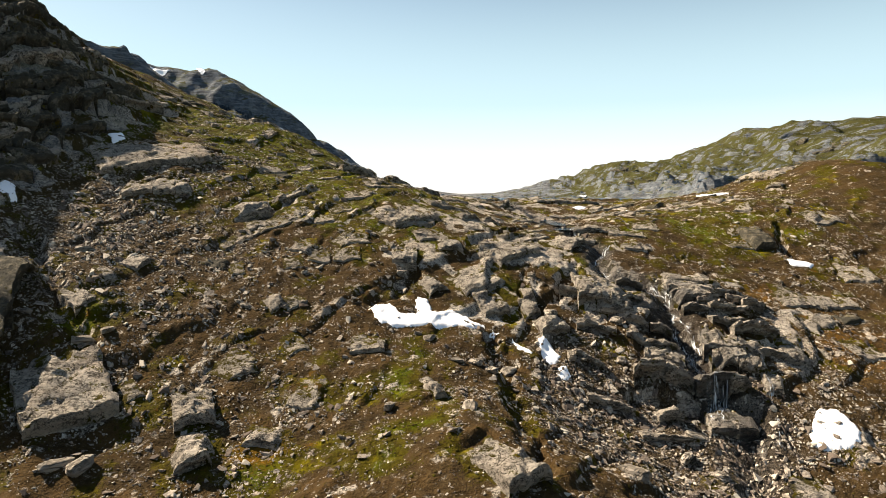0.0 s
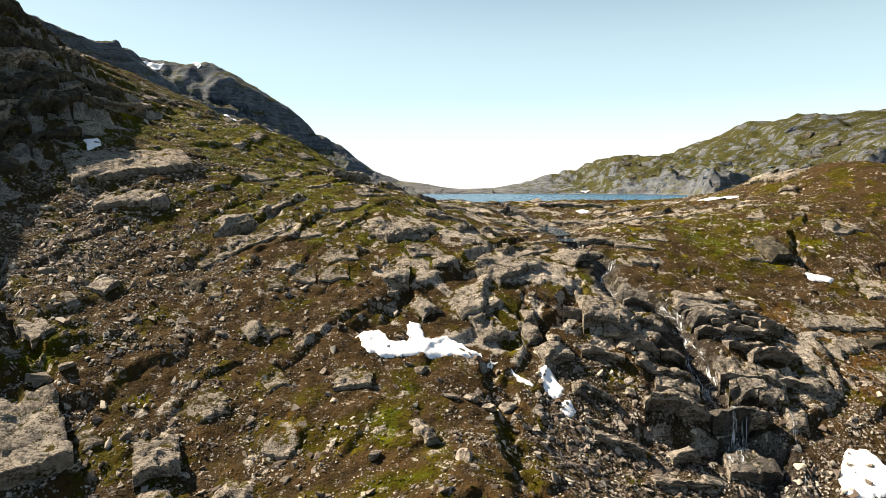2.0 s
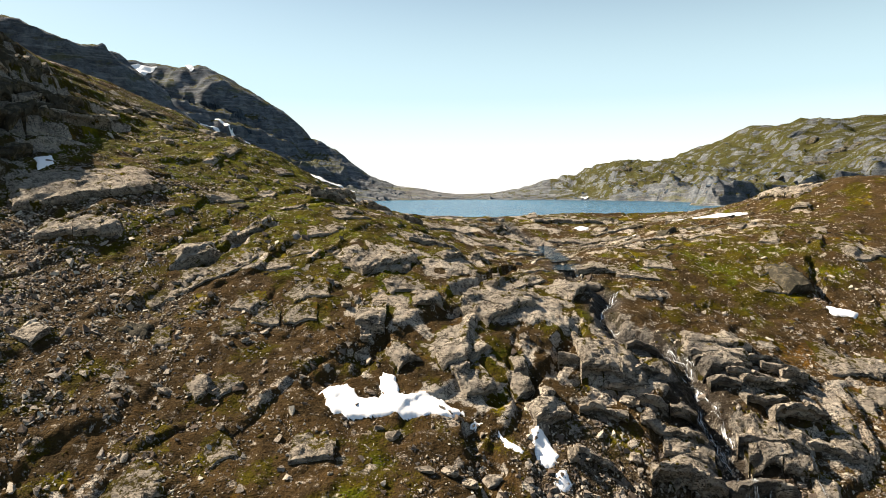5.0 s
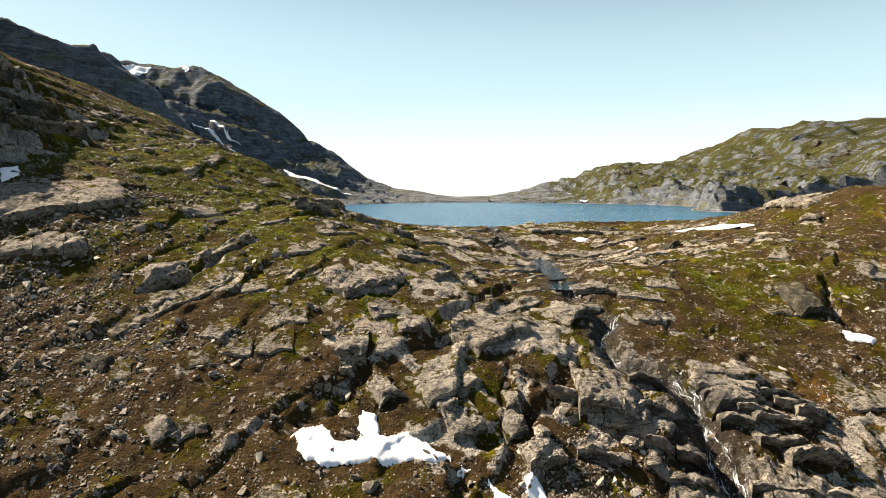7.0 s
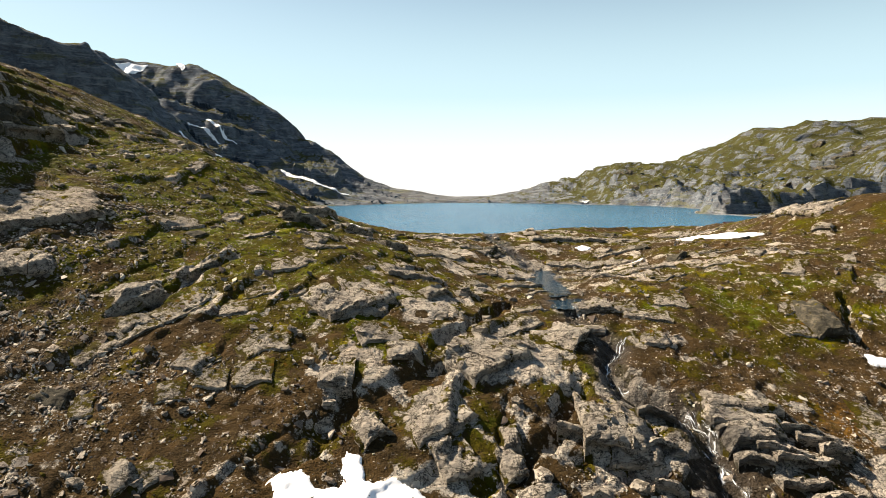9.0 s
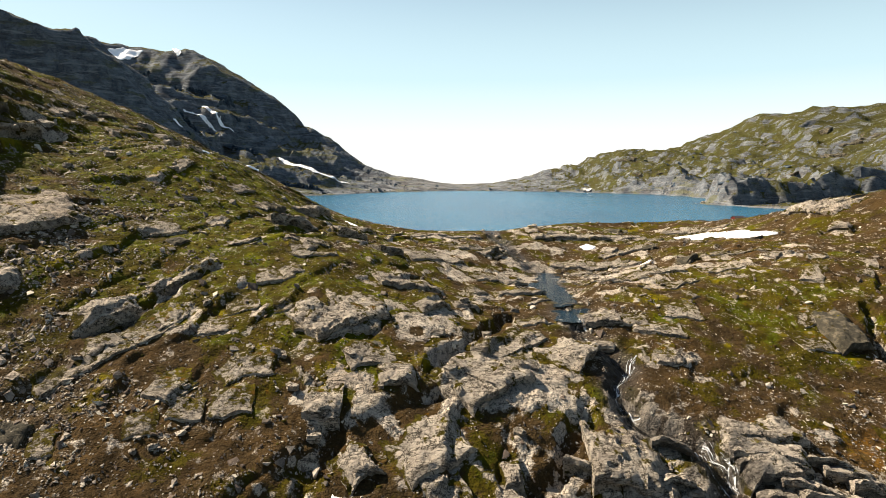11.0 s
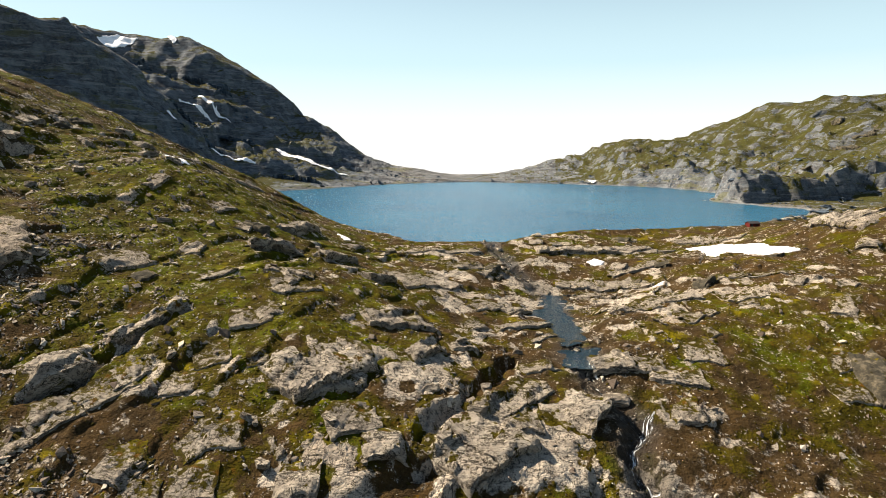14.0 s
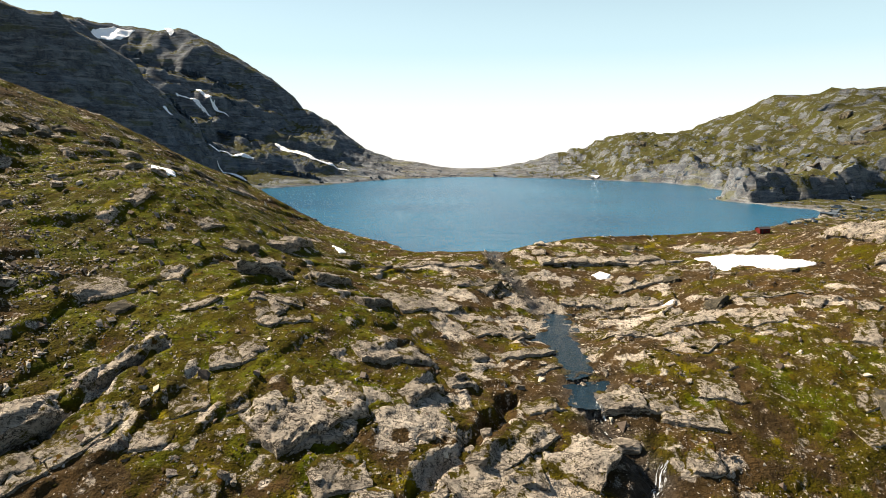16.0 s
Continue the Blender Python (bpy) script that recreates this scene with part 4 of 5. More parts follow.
def ledge_piece(parent, seed, ax, ay, ux, uy, left, right, slant, deep, high, L, mat, level=0.0):
    """One bed of bare rock between two joints: a smooth back that comes out of the turf, and a broken front."""
    rng = np.random.default_rng(700 + seed)
    vx, vy = -uy, ux
    run = (right - left) * L
    step = max(0.27, min(0.6, math.sqrt(run * deep / 420)))
    nu, nv = max(5, int(run / step)) + 1, max(6, int(deep / step)) + 1
    s0, t0 = np.meshgrid(np.linspace(0, 1, nu), np.linspace(0, 1, nv) ** 1.15)
    along = (left + s0 * (right - left)) * L
    # the front: straight lengths with corners between them
    jag = 0.55 * perlin(along / 4.1 + 7 * seed, 0 * along + 1.7 * seed, 6) + 0.5 * (np.abs(((along / 2.3 + rng.random()) % 2) - 1) - 0.5) * rng.uniform(0.2, 1) + 0.18 * perlin(along / 0.8, 0 * along + seed, 7)
    size = min(1.0, deep / 7)
    v = t0 * deep * (0.85 + 0.25 * rng.random() + 0.22 * perlin(along / 4 + 3 * seed, 0 * along + seed, 8)) + jag * size * (1 - t0)
    u = along + slant * v + 0.05 * run * perlin(v / 1.7 + seed, s0 * 2 + 3.3 * seed, 5)
    x, y = ax + ux * u + vx * v, ay + uy * u + vy * v
    p, q = x * SX + y * SY, -x * SY + y * SX
    base_z, land_z = surface(x, y), land(x, y)
    ground_z = land_z + np.clip(base_z - land_z, -0.35, 0.6)
    if level:
        ground_z = (1 - level) * ground_z + level * ground_z[:1]
    ends = np.minimum(along, L - along)
    sharp = level > 0 or rng.random() < 0.45
    end = 0.75 + 0.25 * smooth(0, 1.0, ends) if sharp else smooth(-0.2, min(0.3 * L, 1.2 * high + 0.6), ends + 0.7 * size * fbm(x, y, 2.6, 3, 342))
    lift = high * (0.92 + 0.16 * rng.random()) * (1 - t0 ** 1.4) * end * (1 if sharp else 0.82 + 0.18 * smooth(0, 0.45 * high + 0.1, t0 * deep))
    lift = lift + (s0 - 0.5) * rng.normal() * 0.06 * high + 0.09 * min(high, 2) * fbm(x, y, 3.2, 3, 320 + seed % 7)
    # thin beds that step down across the slab, and a few open cracks
    k = (p + 0.9 * fbm(x, y, 5, 2, 323)) / (1.7 + 0.9 * rng.random())
    tk = k - np.floor(k)
    lift = lift + min(0.24, 0.1 + 0.06 * high) * (np.where(tk < 0.82, tk / 0.82, (1 - tk) / 0.18) - 0.5) * (0.2 + rnd2(np.floor(k), np.floor(q / 5), 88))
    d1, d2, who = cells(p / 2.4 + 0.3 * fbm(x, y, 2.5, 2, 330), q / 4.2 + seed, 300)
    lift = lift + min(0.2, 0.08 * high + 0.05) * (1.7 if sharp else 1) * ((who - 0.5) - 0.9 * smooth(0.12, 0.0, d2 - d1)) + 0.03
    rim = (1 - t0) * deep * 0.8 + size * fbm(x, y, 2.4, 4, 341) if sharp else np.minimum((1 - t0) * deep * 0.8 + 1.2 * size * fbm(x, y, 2.4, 4, 341), ends + 0.25 + size * fbm(x, y, 2.2, 3, 343))
    out = smooth(-0.3, 0.75 * size + 0.25, rim)
    lift = lift * out - 0.55 * (1 - out)
    z = np.where(t0 == 1, ground_z - 0.9, ground_z + lift)
    top = np.stack([x, y, z], -1).reshape(-1, 3)
    free = lift.ravel()
    i = np.arange(nu * nv).reshape(nv, nu)
    faces = [np.stack([i[:-1, :-1], i[:-1, 1:], i[1:, 1:], i[1:, :-1]], -1).reshape(-1, 4)]
    verts, frees, above, n = [top], [free], i[0], len(top)
    # the broken front, bed by bed, cut back under the top
    foot = np.minimum(surface(x[0] - 0.4 * vx, y[0] - 0.4 * vy), land_z[0]) - 0.9
    courses = 3 if high < 1.2 else 5 if high < 2.6 else 7
    cut = rng.uniform(0.3, 0.6) + 0.15 * (level > 0)
    a0 = along[0]
    for c in range(1, courses + 1):
        drop = c / courses
        inset = cut * high * drop + min(high, 2.2) * (0.13 * rng.normal() + 0.12 * perlin(a0 / 1.6 + 5 * c, 0 * a0 + seed + 2.1 * c, 9)) * (0.3 if c == courses else 1)
        if c == 1:
            inset = -0.05 + 0.05 * perlin(a0 / 0.9, 0 * a0 + seed, 12)
        down = drop + (0 if c == courses else 0.25 / courses * perlin(a0 / 2.2, 0 * a0 + seed + c, 10))
        row = np.stack([x[0] + vx * inset, y[0] + vy * inset, z[0] - (np.maximum(z[0] - foot, 0.5)) * down], -1)
        verts.append(row)
        frees.append(np.full(nu, 2.0))
        below = np.arange(n, n + nu)
        faces.append(np.stack([below[:-1], below[1:], above[1:], above[:-1]], -1))
        above, n = below, n + nu
    for line in (i[:, 0], i[-1, :], i[::-1, -1]):
        row = top[line].copy()
        row[:, 2] = np.minimum(row[:, 2] - 0.6, surface(row[:, 0], row[:, 1]) - 0.9)
        verts.append(row)
        frees.append(np.full(len(line), 2.0))
        below = np.arange(n, n + len(line))
        faces.append(np.stack([line[:-1], line[1:], below[1:], below[:-1]], -1))
        n += len(line)
    v, f, free = np.concatenate(verts), np.concatenate(faces), np.concatenate(frees)
    if 26 < ax < 54 and 80 < ay < 150:
        start = len(DRAPE[0])
        DRAPE[0].extend(map(tuple, v))
        DRAPE[1].extend(tuple(int(c) + start for c in face) for face in f)
    near = 2 < v[0, 0] < 70 and v[0, 1] < 235
    # wide beside the falls: wetness and painted shade in one mask
    wet_shade = np.exp(-(to_path(v[:, 0], v[:, 1], STREAM)[0] / np.where(v[:, 1] < 119, 5.5, 2.6)) ** 2) * smooth(0.1, 0.45, 0.5 + fbm(v[:, 0], v[:, 1], 2.5, 3, 152)) if near else np.zeros(len(v))
    first = (nu - 1) * (nv - 1)
    last = first + (nu - 1) * courses
    for name, pick in (("slab", np.concatenate([f[:first], f[last:]])), ("broken_edge", f[first:last])):
        used, inverse = np.unique(pick, return_inverse=True)
        ob = quads_object(name, v[used] - np.array(parent.location), inverse.reshape(pick.shape), mat)
        for key, field in (("free", free), ("wet", wet_shade)):
            ob.data.attributes.new(key, "FLOAT", "POINT").data.foreach_set("value", field[used].astype(np.float32))
        ob.data.set_sharp_from_angle(angle=radians(32))
        ob.parent = parent


def quads_object(name, v, f, mat):
    me = bpy.data.meshes.new(name)
    me.vertices.add(len(v))
    me.vertices.foreach_set("co", np.asarray(v, np.float32).ravel())
    me.loops.add(f.size)
    me.loops.foreach_set("vertex_index", f.astype(np.int32).ravel())
    me.polygons.add(len(f))
    me.polygons.foreach_set("loop_start", np.arange(0, f.size, 4, dtype=np.int32))
    me.polygons.foreach_set("use_smooth", np.ones(len(f), bool))
    me.update(calc_edges=True)
    me.materials.append(mat)
    return new(name, me)


DRAPE = [[], []]                    # the beds that water runs over


def outcrop(ax, ay, bx, by, deep, high, dark=False, level=0.0, joints=5):
    """A bed of rock: its broken edge runs from a to b (the open side on the right of that way), and it runs back into the slope, split by joints."""
    ROCK_COUNT[0] += 1
    seed = ROCK_COUNT[0]
    rng = np.random.default_rng(900 + seed)
    L = math.hypot(bx - ax, by - ay)
    crag = high > 4.5 and not level
    if not crag and not level:
        high *= 0.45 if high < 1.5 else 0.62
    ux, uy = (bx - ax) / L, (by - ay) / L
    cx, cy = (ax + bx) / 2, (ay + by) / 2
    base = new("rock_outcrop")
    base.location = (cx, cy, float(land(np.array([cx]), np.array([cy]))[0]))
    count = max(1, min(joints, round(L / (4.4 + 3 * rng.random()))))
    cuts = np.concatenate([[0], np.sort((np.arange(1, count) + rng.uniform(-0.3, 0.3, count - 1)) / count), [1]])
    slant = rng.uniform(-0.25, 0.25)
    low = ay < 300
    for k in range(count):
        if low:
            ledge_piece(base, seed * 10 + k, ax, ay, ux, uy, cuts[k] + 0.02 / L, cuts[k + 1] - 0.1 / L, 0.4 * slant, deep, high * rng.uniform(0.92, 1.08), L, crag_mat if dark or crag else slab_mat, level)
            continue
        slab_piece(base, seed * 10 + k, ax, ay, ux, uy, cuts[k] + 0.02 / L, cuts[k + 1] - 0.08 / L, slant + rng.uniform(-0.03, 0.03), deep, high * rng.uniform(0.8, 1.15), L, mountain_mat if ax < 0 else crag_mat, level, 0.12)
    label = "dark stepped crag of bedrock on the hillside" if crag or dark else ("broad flat slab of pale grey bedrock split by joints" if high < 0.8 else "weathered pale grey bedrock ledge breaking off in a shaded edge")
    return tagged(base, label, "rock outcrop", group="outcrops of bedrock")


def boulder_mesh(seed):
    """A broken block: the hull of a few points, its edges worn by finer breaks."""
    rng = np.random.default_rng(seed)
    v, f = stone_shape(rng, 26, 0.66 + 0.25 * rng.random(), 0.6 + 0.4 * rng.random())
    bm = bmesh.new()
    vs = [bm.verts.new(p) for p in v]
    for q in f:
        bm.faces.new([vs[j] for j in q])
    bmesh.ops.dissolve_limit(bm, angle_limit=radians(16), verts=bm.verts, edges=bm.edges)
    bmesh.ops.bevel(bm, geom=list(bm.edges), offset=0.045, segments=1, affect="EDGES", clamp_overlap=True)
    bmesh.ops.triangulate(bm, faces=bm.faces)
    bmesh.ops.subdivide_edges(bm, edges=[e for e in bm.edges if e.calc_length() > 0.22], cuts=1, use_grid_fill=True, fractal=0.12, seed=seed)
    bmesh.ops.triangulate(bm, faces=bm.faces)
    bmesh.ops.subdivide_edges(bm, edges=[e for e in bm.edges if e.calc_length() > 0.25], cuts=1, use_grid_fill=True, fractal=0.2, seed=seed + 1)
    bmesh.ops.triangulate(bm, faces=bm.faces)
    low = min(p.co.z for p in bm.verts)
    for p in bm.verts:
        p.co.z -= low
    me = bpy.data.meshes.new("boulder")
    bm.to_mesh(me)
    bm.free()
    me.materials.append(block_mat)
    return me


BLOCKS = [boulder_mesh(40 + k) for k in range(14)]
place_rng = np.random.default_rng(21)


def boulder(x, y, size, label="angular grey boulder lying on the stony slope"):
    size *= 0.56
    k = int(place_rng.integers(0, len(BLOCKS)))
    z = float(surface(np.array([x]), np.array([y]))[0])
    ob = new("boulder", BLOCKS[k])
    r = place_rng.random(4)
    ob.matrix_basis = pose(x, y, z - 0.22 * size, 14 * (r[0] - 0.5), 14 * (r[1] - 0.5), 360 * r[2]) @ Matrix.Diagonal((size * 1.25, size * 1.0, size * (0.55 + 0.4 * r[3]), 1))
    return tagged(ob, label, "boulder", group="boulders on the slope")



# ---- bare outcrops: the foot of the broken edge from one end to the other, how far back and how high ----
outcrop(-70.5, 129.6, -52.1, 146.0, 15, 2.4, joints=1)
outcrop(-63.4, 124.0, -51.4, 130.5, 6, 2.2)
outcrop(-43.8, 148.8, -38.0, 155.8, 9, 0.6)
outcrop(-40.3, 114.7, -28.8, 128.4, 4, 0.7)
outcrop(-40.6, 125.0, -34.6, 131.6, 5, 2.8, joints=1)
outcrop(-34.1, 134.0, -29.0, 143.2, 3, 1.8, joints=2)
outcrop(-37.6, 120.8, -28.3, 130.3, 4, 0.8)
outcrop(-42.4, 148.9, -38.8, 156.4, 7, 0.9)
outcrop(-21.4, 155.7, -13.3, 156.3, 5, 0.8)
outcrop(-18.4, 140.9, -14.4, 144.0, 6, 1.1)
outcrop(-21.5, 139.3, -17.6, 140.5, 4, 0.9)
outcrop(-18.3, 149.7, -10.8, 152.3, 4, 0.6)
outcrop(-9.7, 127.1, -0.2, 136.2, 9, 2.4, joints=2)
outcrop(-4.7, 136.5, -1.1, 137.4, 5, 0.8)
outcrop(-0.5, 120.1, 4.7, 121.4, 6, 2.3)
outcrop(-4.6, 122.5, 1.1, 125.5, 5, 1)
outcrop(-2.9, 146.2, 7.8, 152.1, 6, 1.5)
outcrop(3.8, 138.6, 8.8, 144.2, 4, 2)
outcrop(1.3, 169.2, 12.7, 178.8, 13, 1.3)
outcrop(-4.9, 164.6, -0.6, 169.3, 4, 2.4)
outcrop(14.0, 166.7, 20.0, 173.2, 6, 0.9)
outcrop(16.9, 158.9, 27.3, 164.8, 4, 1.1)
outcrop(22.3, 155.4, 27.4, 158.2, 3, 0.8)
outcrop(19.4, 142.1, 25.5, 144.3, 4, 0.9)
outcrop(29.8, 143.2, 36.4, 143.2, 8, 1.5)
outcrop(36.4, 143.2, 41.5, 144.0, 5, 1.2)
outcrop(11.0, 118.2, 20.1, 126.6, 10, 2.4, joints=2)
outcrop(13.6, 128.5, 23.4, 138.4, 5, 0.9)
outcrop(25.8, 128.3, 31.4, 136.2, 9, 2.6, joints=1)
outcrop(24.1, 110.2, 33.6, 109.1, 11, 4.2, joints=2)
outcrop(42.2, 111.4, 49.6, 112.8, 8, 3.4, joints=2)
outcrop(41.5, 118.5, 53.0, 118.8, 5, 2.2, joints=3)
outcrop(14.0, 109.4, 16.9, 109.8, 4, 2.6)
outcrop(69.8, 140.4, 76.8, 141.5, 10, 3.4, True)
outcrop(-48.0, 69.4, -39.9, 75.6, 12, 4.2, joints=1)
outcrop(-32.6, 73.8, -28.2, 76.0, 7, 3.2, joints=1)
outcrop(-30.4, 67.2, -25.8, 68.9, 8, 3.6, joints=1)
outcrop(-1.4, 79.3, 1.3, 80.6, 6, 1.7)
outcrop(5.8, 61.2, 8.9, 66.8, 6, 1.1)
outcrop(6.4, 58.2, 11.4, 61.0, 7, 3.6)
outcrop(-13.7, 90.1, -8.5, 91.0, 5, 1.3)
outcrop(43.2, 97.6, 50.3, 97.1, 7, 4.2, joints=2)
outcrop(31.8, 94.9, 38.6, 93.5, 6, 3.8, joints=2)
outcrop(32.4, 99.1, 38.7, 97.6, 5, 2)
outcrop(48.5, 92.9, 52.5, 92.4, 5, 2.4)
outcrop(54.2, 99.1, 59.7, 98.7, 7, 2)
outcrop(38.3, 86.9, 44.8, 86.1, 5, 2)
outcrop(44.1, 75.3, 49.8, 74.9, 5, 1.2)
outcrop(26.5, 109.4, 34.2, 108.4, 7, 2.2)
outcrop(7.2, 104.1, 11.7, 106.3, 6, 2.4)
outcrop(14.1, 105.7, 17.2, 107.0, 5, 2.6)
outcrop(16.3, 101.1, 21.2, 102.5, 5, 3)
outcrop(60.8, 169.9, 68.2, 169.8, 7, 0.7)
outcrop(49.6, 159.5, 57.3, 165.0, 4, 0.6)
outcrop(50.5, 154.2, 53.5, 154.4, 5, 0.7)
outcrop(74.0, 161.9, 78.5, 159.4, 9, 1)
outcrop(65.3, 186.1, 80.8, 181.8, 4, 0.6)
outcrop(44.8, 170.9, 58.2, 173.9, 9, 0.9)
outcrop(35.7, 170.3, 49.2, 169.2, 6, 0.7)
outcrop(36.7, 189.0, 46.8, 183.4, 5, 1.1)
outcrop(32.4, 194.9, 54.0, 191.7, 8, 1.3)
outcrop(47.4, 201.1, 61.0, 205.4, 5, 1)
outcrop(32.6, 217.8, 54.8, 220.3, 9, 1.6)
outcrop(-3.0, 202.6, 18.1, 213.1, 8, 1)
outcrop(101.1, 220.4, 106.8, 203.5, 14, 2.6)
outcrop(76.4, 245.2, 91.6, 232.6, 8, 1.2)
outcrop(-26.4, 166.0, -17.6, 169.5, 7, 3.8)
outcrop(-13.8, 168.9, -8.9, 176.7, 5, 2.6)
outcrop(-23.2, 185.0, -20.5, 201.2, 5, 3)
outcrop(99.9, 196.7, 104.6, 193.2, 7, 2.2)
outcrop(-53.5, 69, -63, 97.0, 9, 5.5, joints=2)
outcrop(3.9, 107.2, 11.5, 113.7, 8, 1.6)
outcrop(-9.4, 114.9, -4.7, 114.7, 6, 1.6)
outcrop(-2.7, 106.9, 1.1, 109.9, 6, 2.2)
outcrop(16.9, 190.6, 22.6, 201.9, 5, 0.9)
outcrop(20.2, 169.7, 24.8, 174.5, 4, 0.9)
outcrop(-20.0, 113.7, -15.0, 114.9, 6, 0.8)
outcrop(-19.9, 119.8, -13.6, 121.2, 5, 0.8)
outcrop(-10.2, 119.9, -9.2, 120.8, 4, 1)
outcrop(-9.1, 128.0, -0.7, 132.6, 9, 1.2)
outcrop(-18.2, 140.6, -15.7, 141.4, 6, 0.7)
outcrop(-23.3, 131.4, -19.0, 133.3, 7, 0.5)
outcrop(-26.7, 126.9, -21.6, 127.3, 6, 1)
outcrop(-16.9, 132.0, -14.2, 133.0, 5, 0.6)
outcrop(-13.8, 128.4, -11.0, 129.5, 4, 0.7)
outcrop(-18.5, 124.2, -17.5, 124.8, 4, 0.6)
outcrop(-28.8, 116.2, -24.6, 114.9, 6, 0.9)
outcrop(-19.9, 118.3, -17.0, 121.7, 5, 0.8)
outcrop(-36.9, 106.3, -33.6, 107.3, 5, 0.7)
outcrop(-24.6, 112.9, -20.5, 113.3, 5, 0.8)
outcrop(36.9, 142.5, 41.5, 140.1, 6, 1.4)
outcrop(44.1, 147.8, 51.7, 146.9, 8, 0.6)
outcrop(39.3, 141.0, 45.6, 140.0, 6, 0.8)
outcrop(37.7, 133.3, 43.5, 133.2, 6, 1.2)
outcrop(46.0, 220.8, 69.7, 235.1, 7, 1.1)
outcrop(9.8, 191.8, 18.5, 197.0, 8, 0.8)
outcrop(62.4, 213.9, 73.4, 202.1, 5, 0.6)
outcrop(12.3, 157.3, 16.1, 160.7, 4, 0.9)
outcrop(9.6, 146.3, 13.6, 148.3, 4, 1.2)
outcrop(14.6, 127.6, 20.7, 128.8, 7, 1.2)
outcrop(64.4, 140.4, 70.8, 140.9, 6, 0.6)
outcrop(61.9, 168.0, 65.1, 166.7, 5, 0.5)
outcrop(66.9, 146.4, 72.4, 146.9, 6, 0.6)
outcrop(89.4, 151.2, 100.0, 154.9, 8, 1.2)
outcrop(82.5, 128.6, 90.5, 127.0, 9, 1.4)
outcrop(68.3, 101.2, 74.3, 101.6, 7, 1)
outcrop(63.9, 115.7, 73.2, 117.1, 6, 1)
outcrop(72.6, 117.9, 80.1, 117.7, 6, 1.3)
outcrop(-20.8, 79.5, -16.2, 78.3, 6, 1.2)
outcrop(-24.6, 72.9, -19.1, 72.3, 4, 1.6)
outcrop(-29.3, 82.9, -25.5, 85.5, 6, 0.8)
outcrop(-28.3, 109.7, -24.6, 111.1, 4, 0.8)
outcrop(-40.5, 77.1, -38.3, 79.3, 4, 0.8)
# great slabs beside the falls, and the overhung wall at their foot
outcrop(29.5, 94.8, 38.2, 93.0, 5, 4.2, False, 0.6, joints=2)
outcrop(38.5, 93.2, 46.8, 92.8, 5, 4.2, False, 0.6, joints=2)
outcrop(43.0, 98.4, 50.4, 95.2, 8, 3.0, joints=2)
outcrop(41.6, 115.6, 50.2, 113.6, 7, 3.0, joints=2)
# the dark ledges on the hillside
outcrop(-107.6, 152.1, -104.3, 166.7, 9, 4.6, True, 0.5)
outcrop(-104.4, 147.2, -97.2, 163.8, 9, 4.6, True, 0.5)
outcrop(-100.4, 144.8, -95, 160.6, 8, 4.6, False, 0.5)
outcrop(-96.4, 135, -90.1, 160.3, 9, 4.6, True, 0.5)
outcrop(-87.8, 144.3, -85.5, 162.1, 8, 4.6, True, 0.5)
outcrop(-89.8, 125.2, -84.2, 140.1, 9, 4.6, True, 0.5)
outcrop(-81.8, 136.3, -79.3, 150.4, 7, 2.6, True, 0.5)
outcrop(-82.6, 113.1, -78.9, 121.6, 8, 4, True)
outcrop(-81.5, 121.9, -77.6, 130.6, 8, 4, True)

# more beds that crop out of the steep hillside
crag_rng = np.random.default_rng(55)
for _ in range(64):
    x, y = crag_rng.uniform(-116, -82), crag_rng.uniform(112, 172)
    up = float(np.diff(land(np.array([x, x - 3.0]), np.array([y, y])))[0]) / 3
    if up < 0.45:
        continue
    a, n = radians(78 + 14 * crag_rng.normal()), 9 + 9 * crag_rng.random()
    outcrop(x, y, x + n * math.cos(a), y + n * math.sin(a), 4 + 3 * crag_rng.random(), 1.9 + 1.6 * crag_rng.random(), crag_rng.random() < 0.75, 0.55, joints=2)
# thin beds of rock stepping down beside the falls, each cut back under its edge
for row in range(14):
    y0, x = 82 + 2.7 * row, 20 + 5 * crag_rng.random()
    while x < 54:
        n = 3.5 + 5 * crag_rng.random()
        a, yy = radians(-9 + 9 * crag_rng.normal()), y0 + 0.8 * crag_rng.normal()
        gap = to_path(np.array([x + n * 0.15, x + n * 0.5, x + n * 0.85]), np.full(3, yy), STREAM)[0].min()
        if gap > 1.6 and not (x + n > 48 and yy < 93) and not 90 < yy < 97 and crag_rng.random() < (0.85 if x > 30 else 0.35):
            outcrop(x, yy, x + n * math.cos(a), yy + n * math.sin(a), 2.6 + 1.6 * crag_rng.random(), 1.3 + 1.5 * crag_rng.random(), False, 0.55, joints=2)
        x += n + 0.3 + 1.2 * crag_rng.random()

# rocks that stand in the water
boulder(152.5, 408, 7)
boulder(157.5, 410, 5)

# smaller ledges that crop out of the heath
ledge_rng = np.random.default_rng(77)
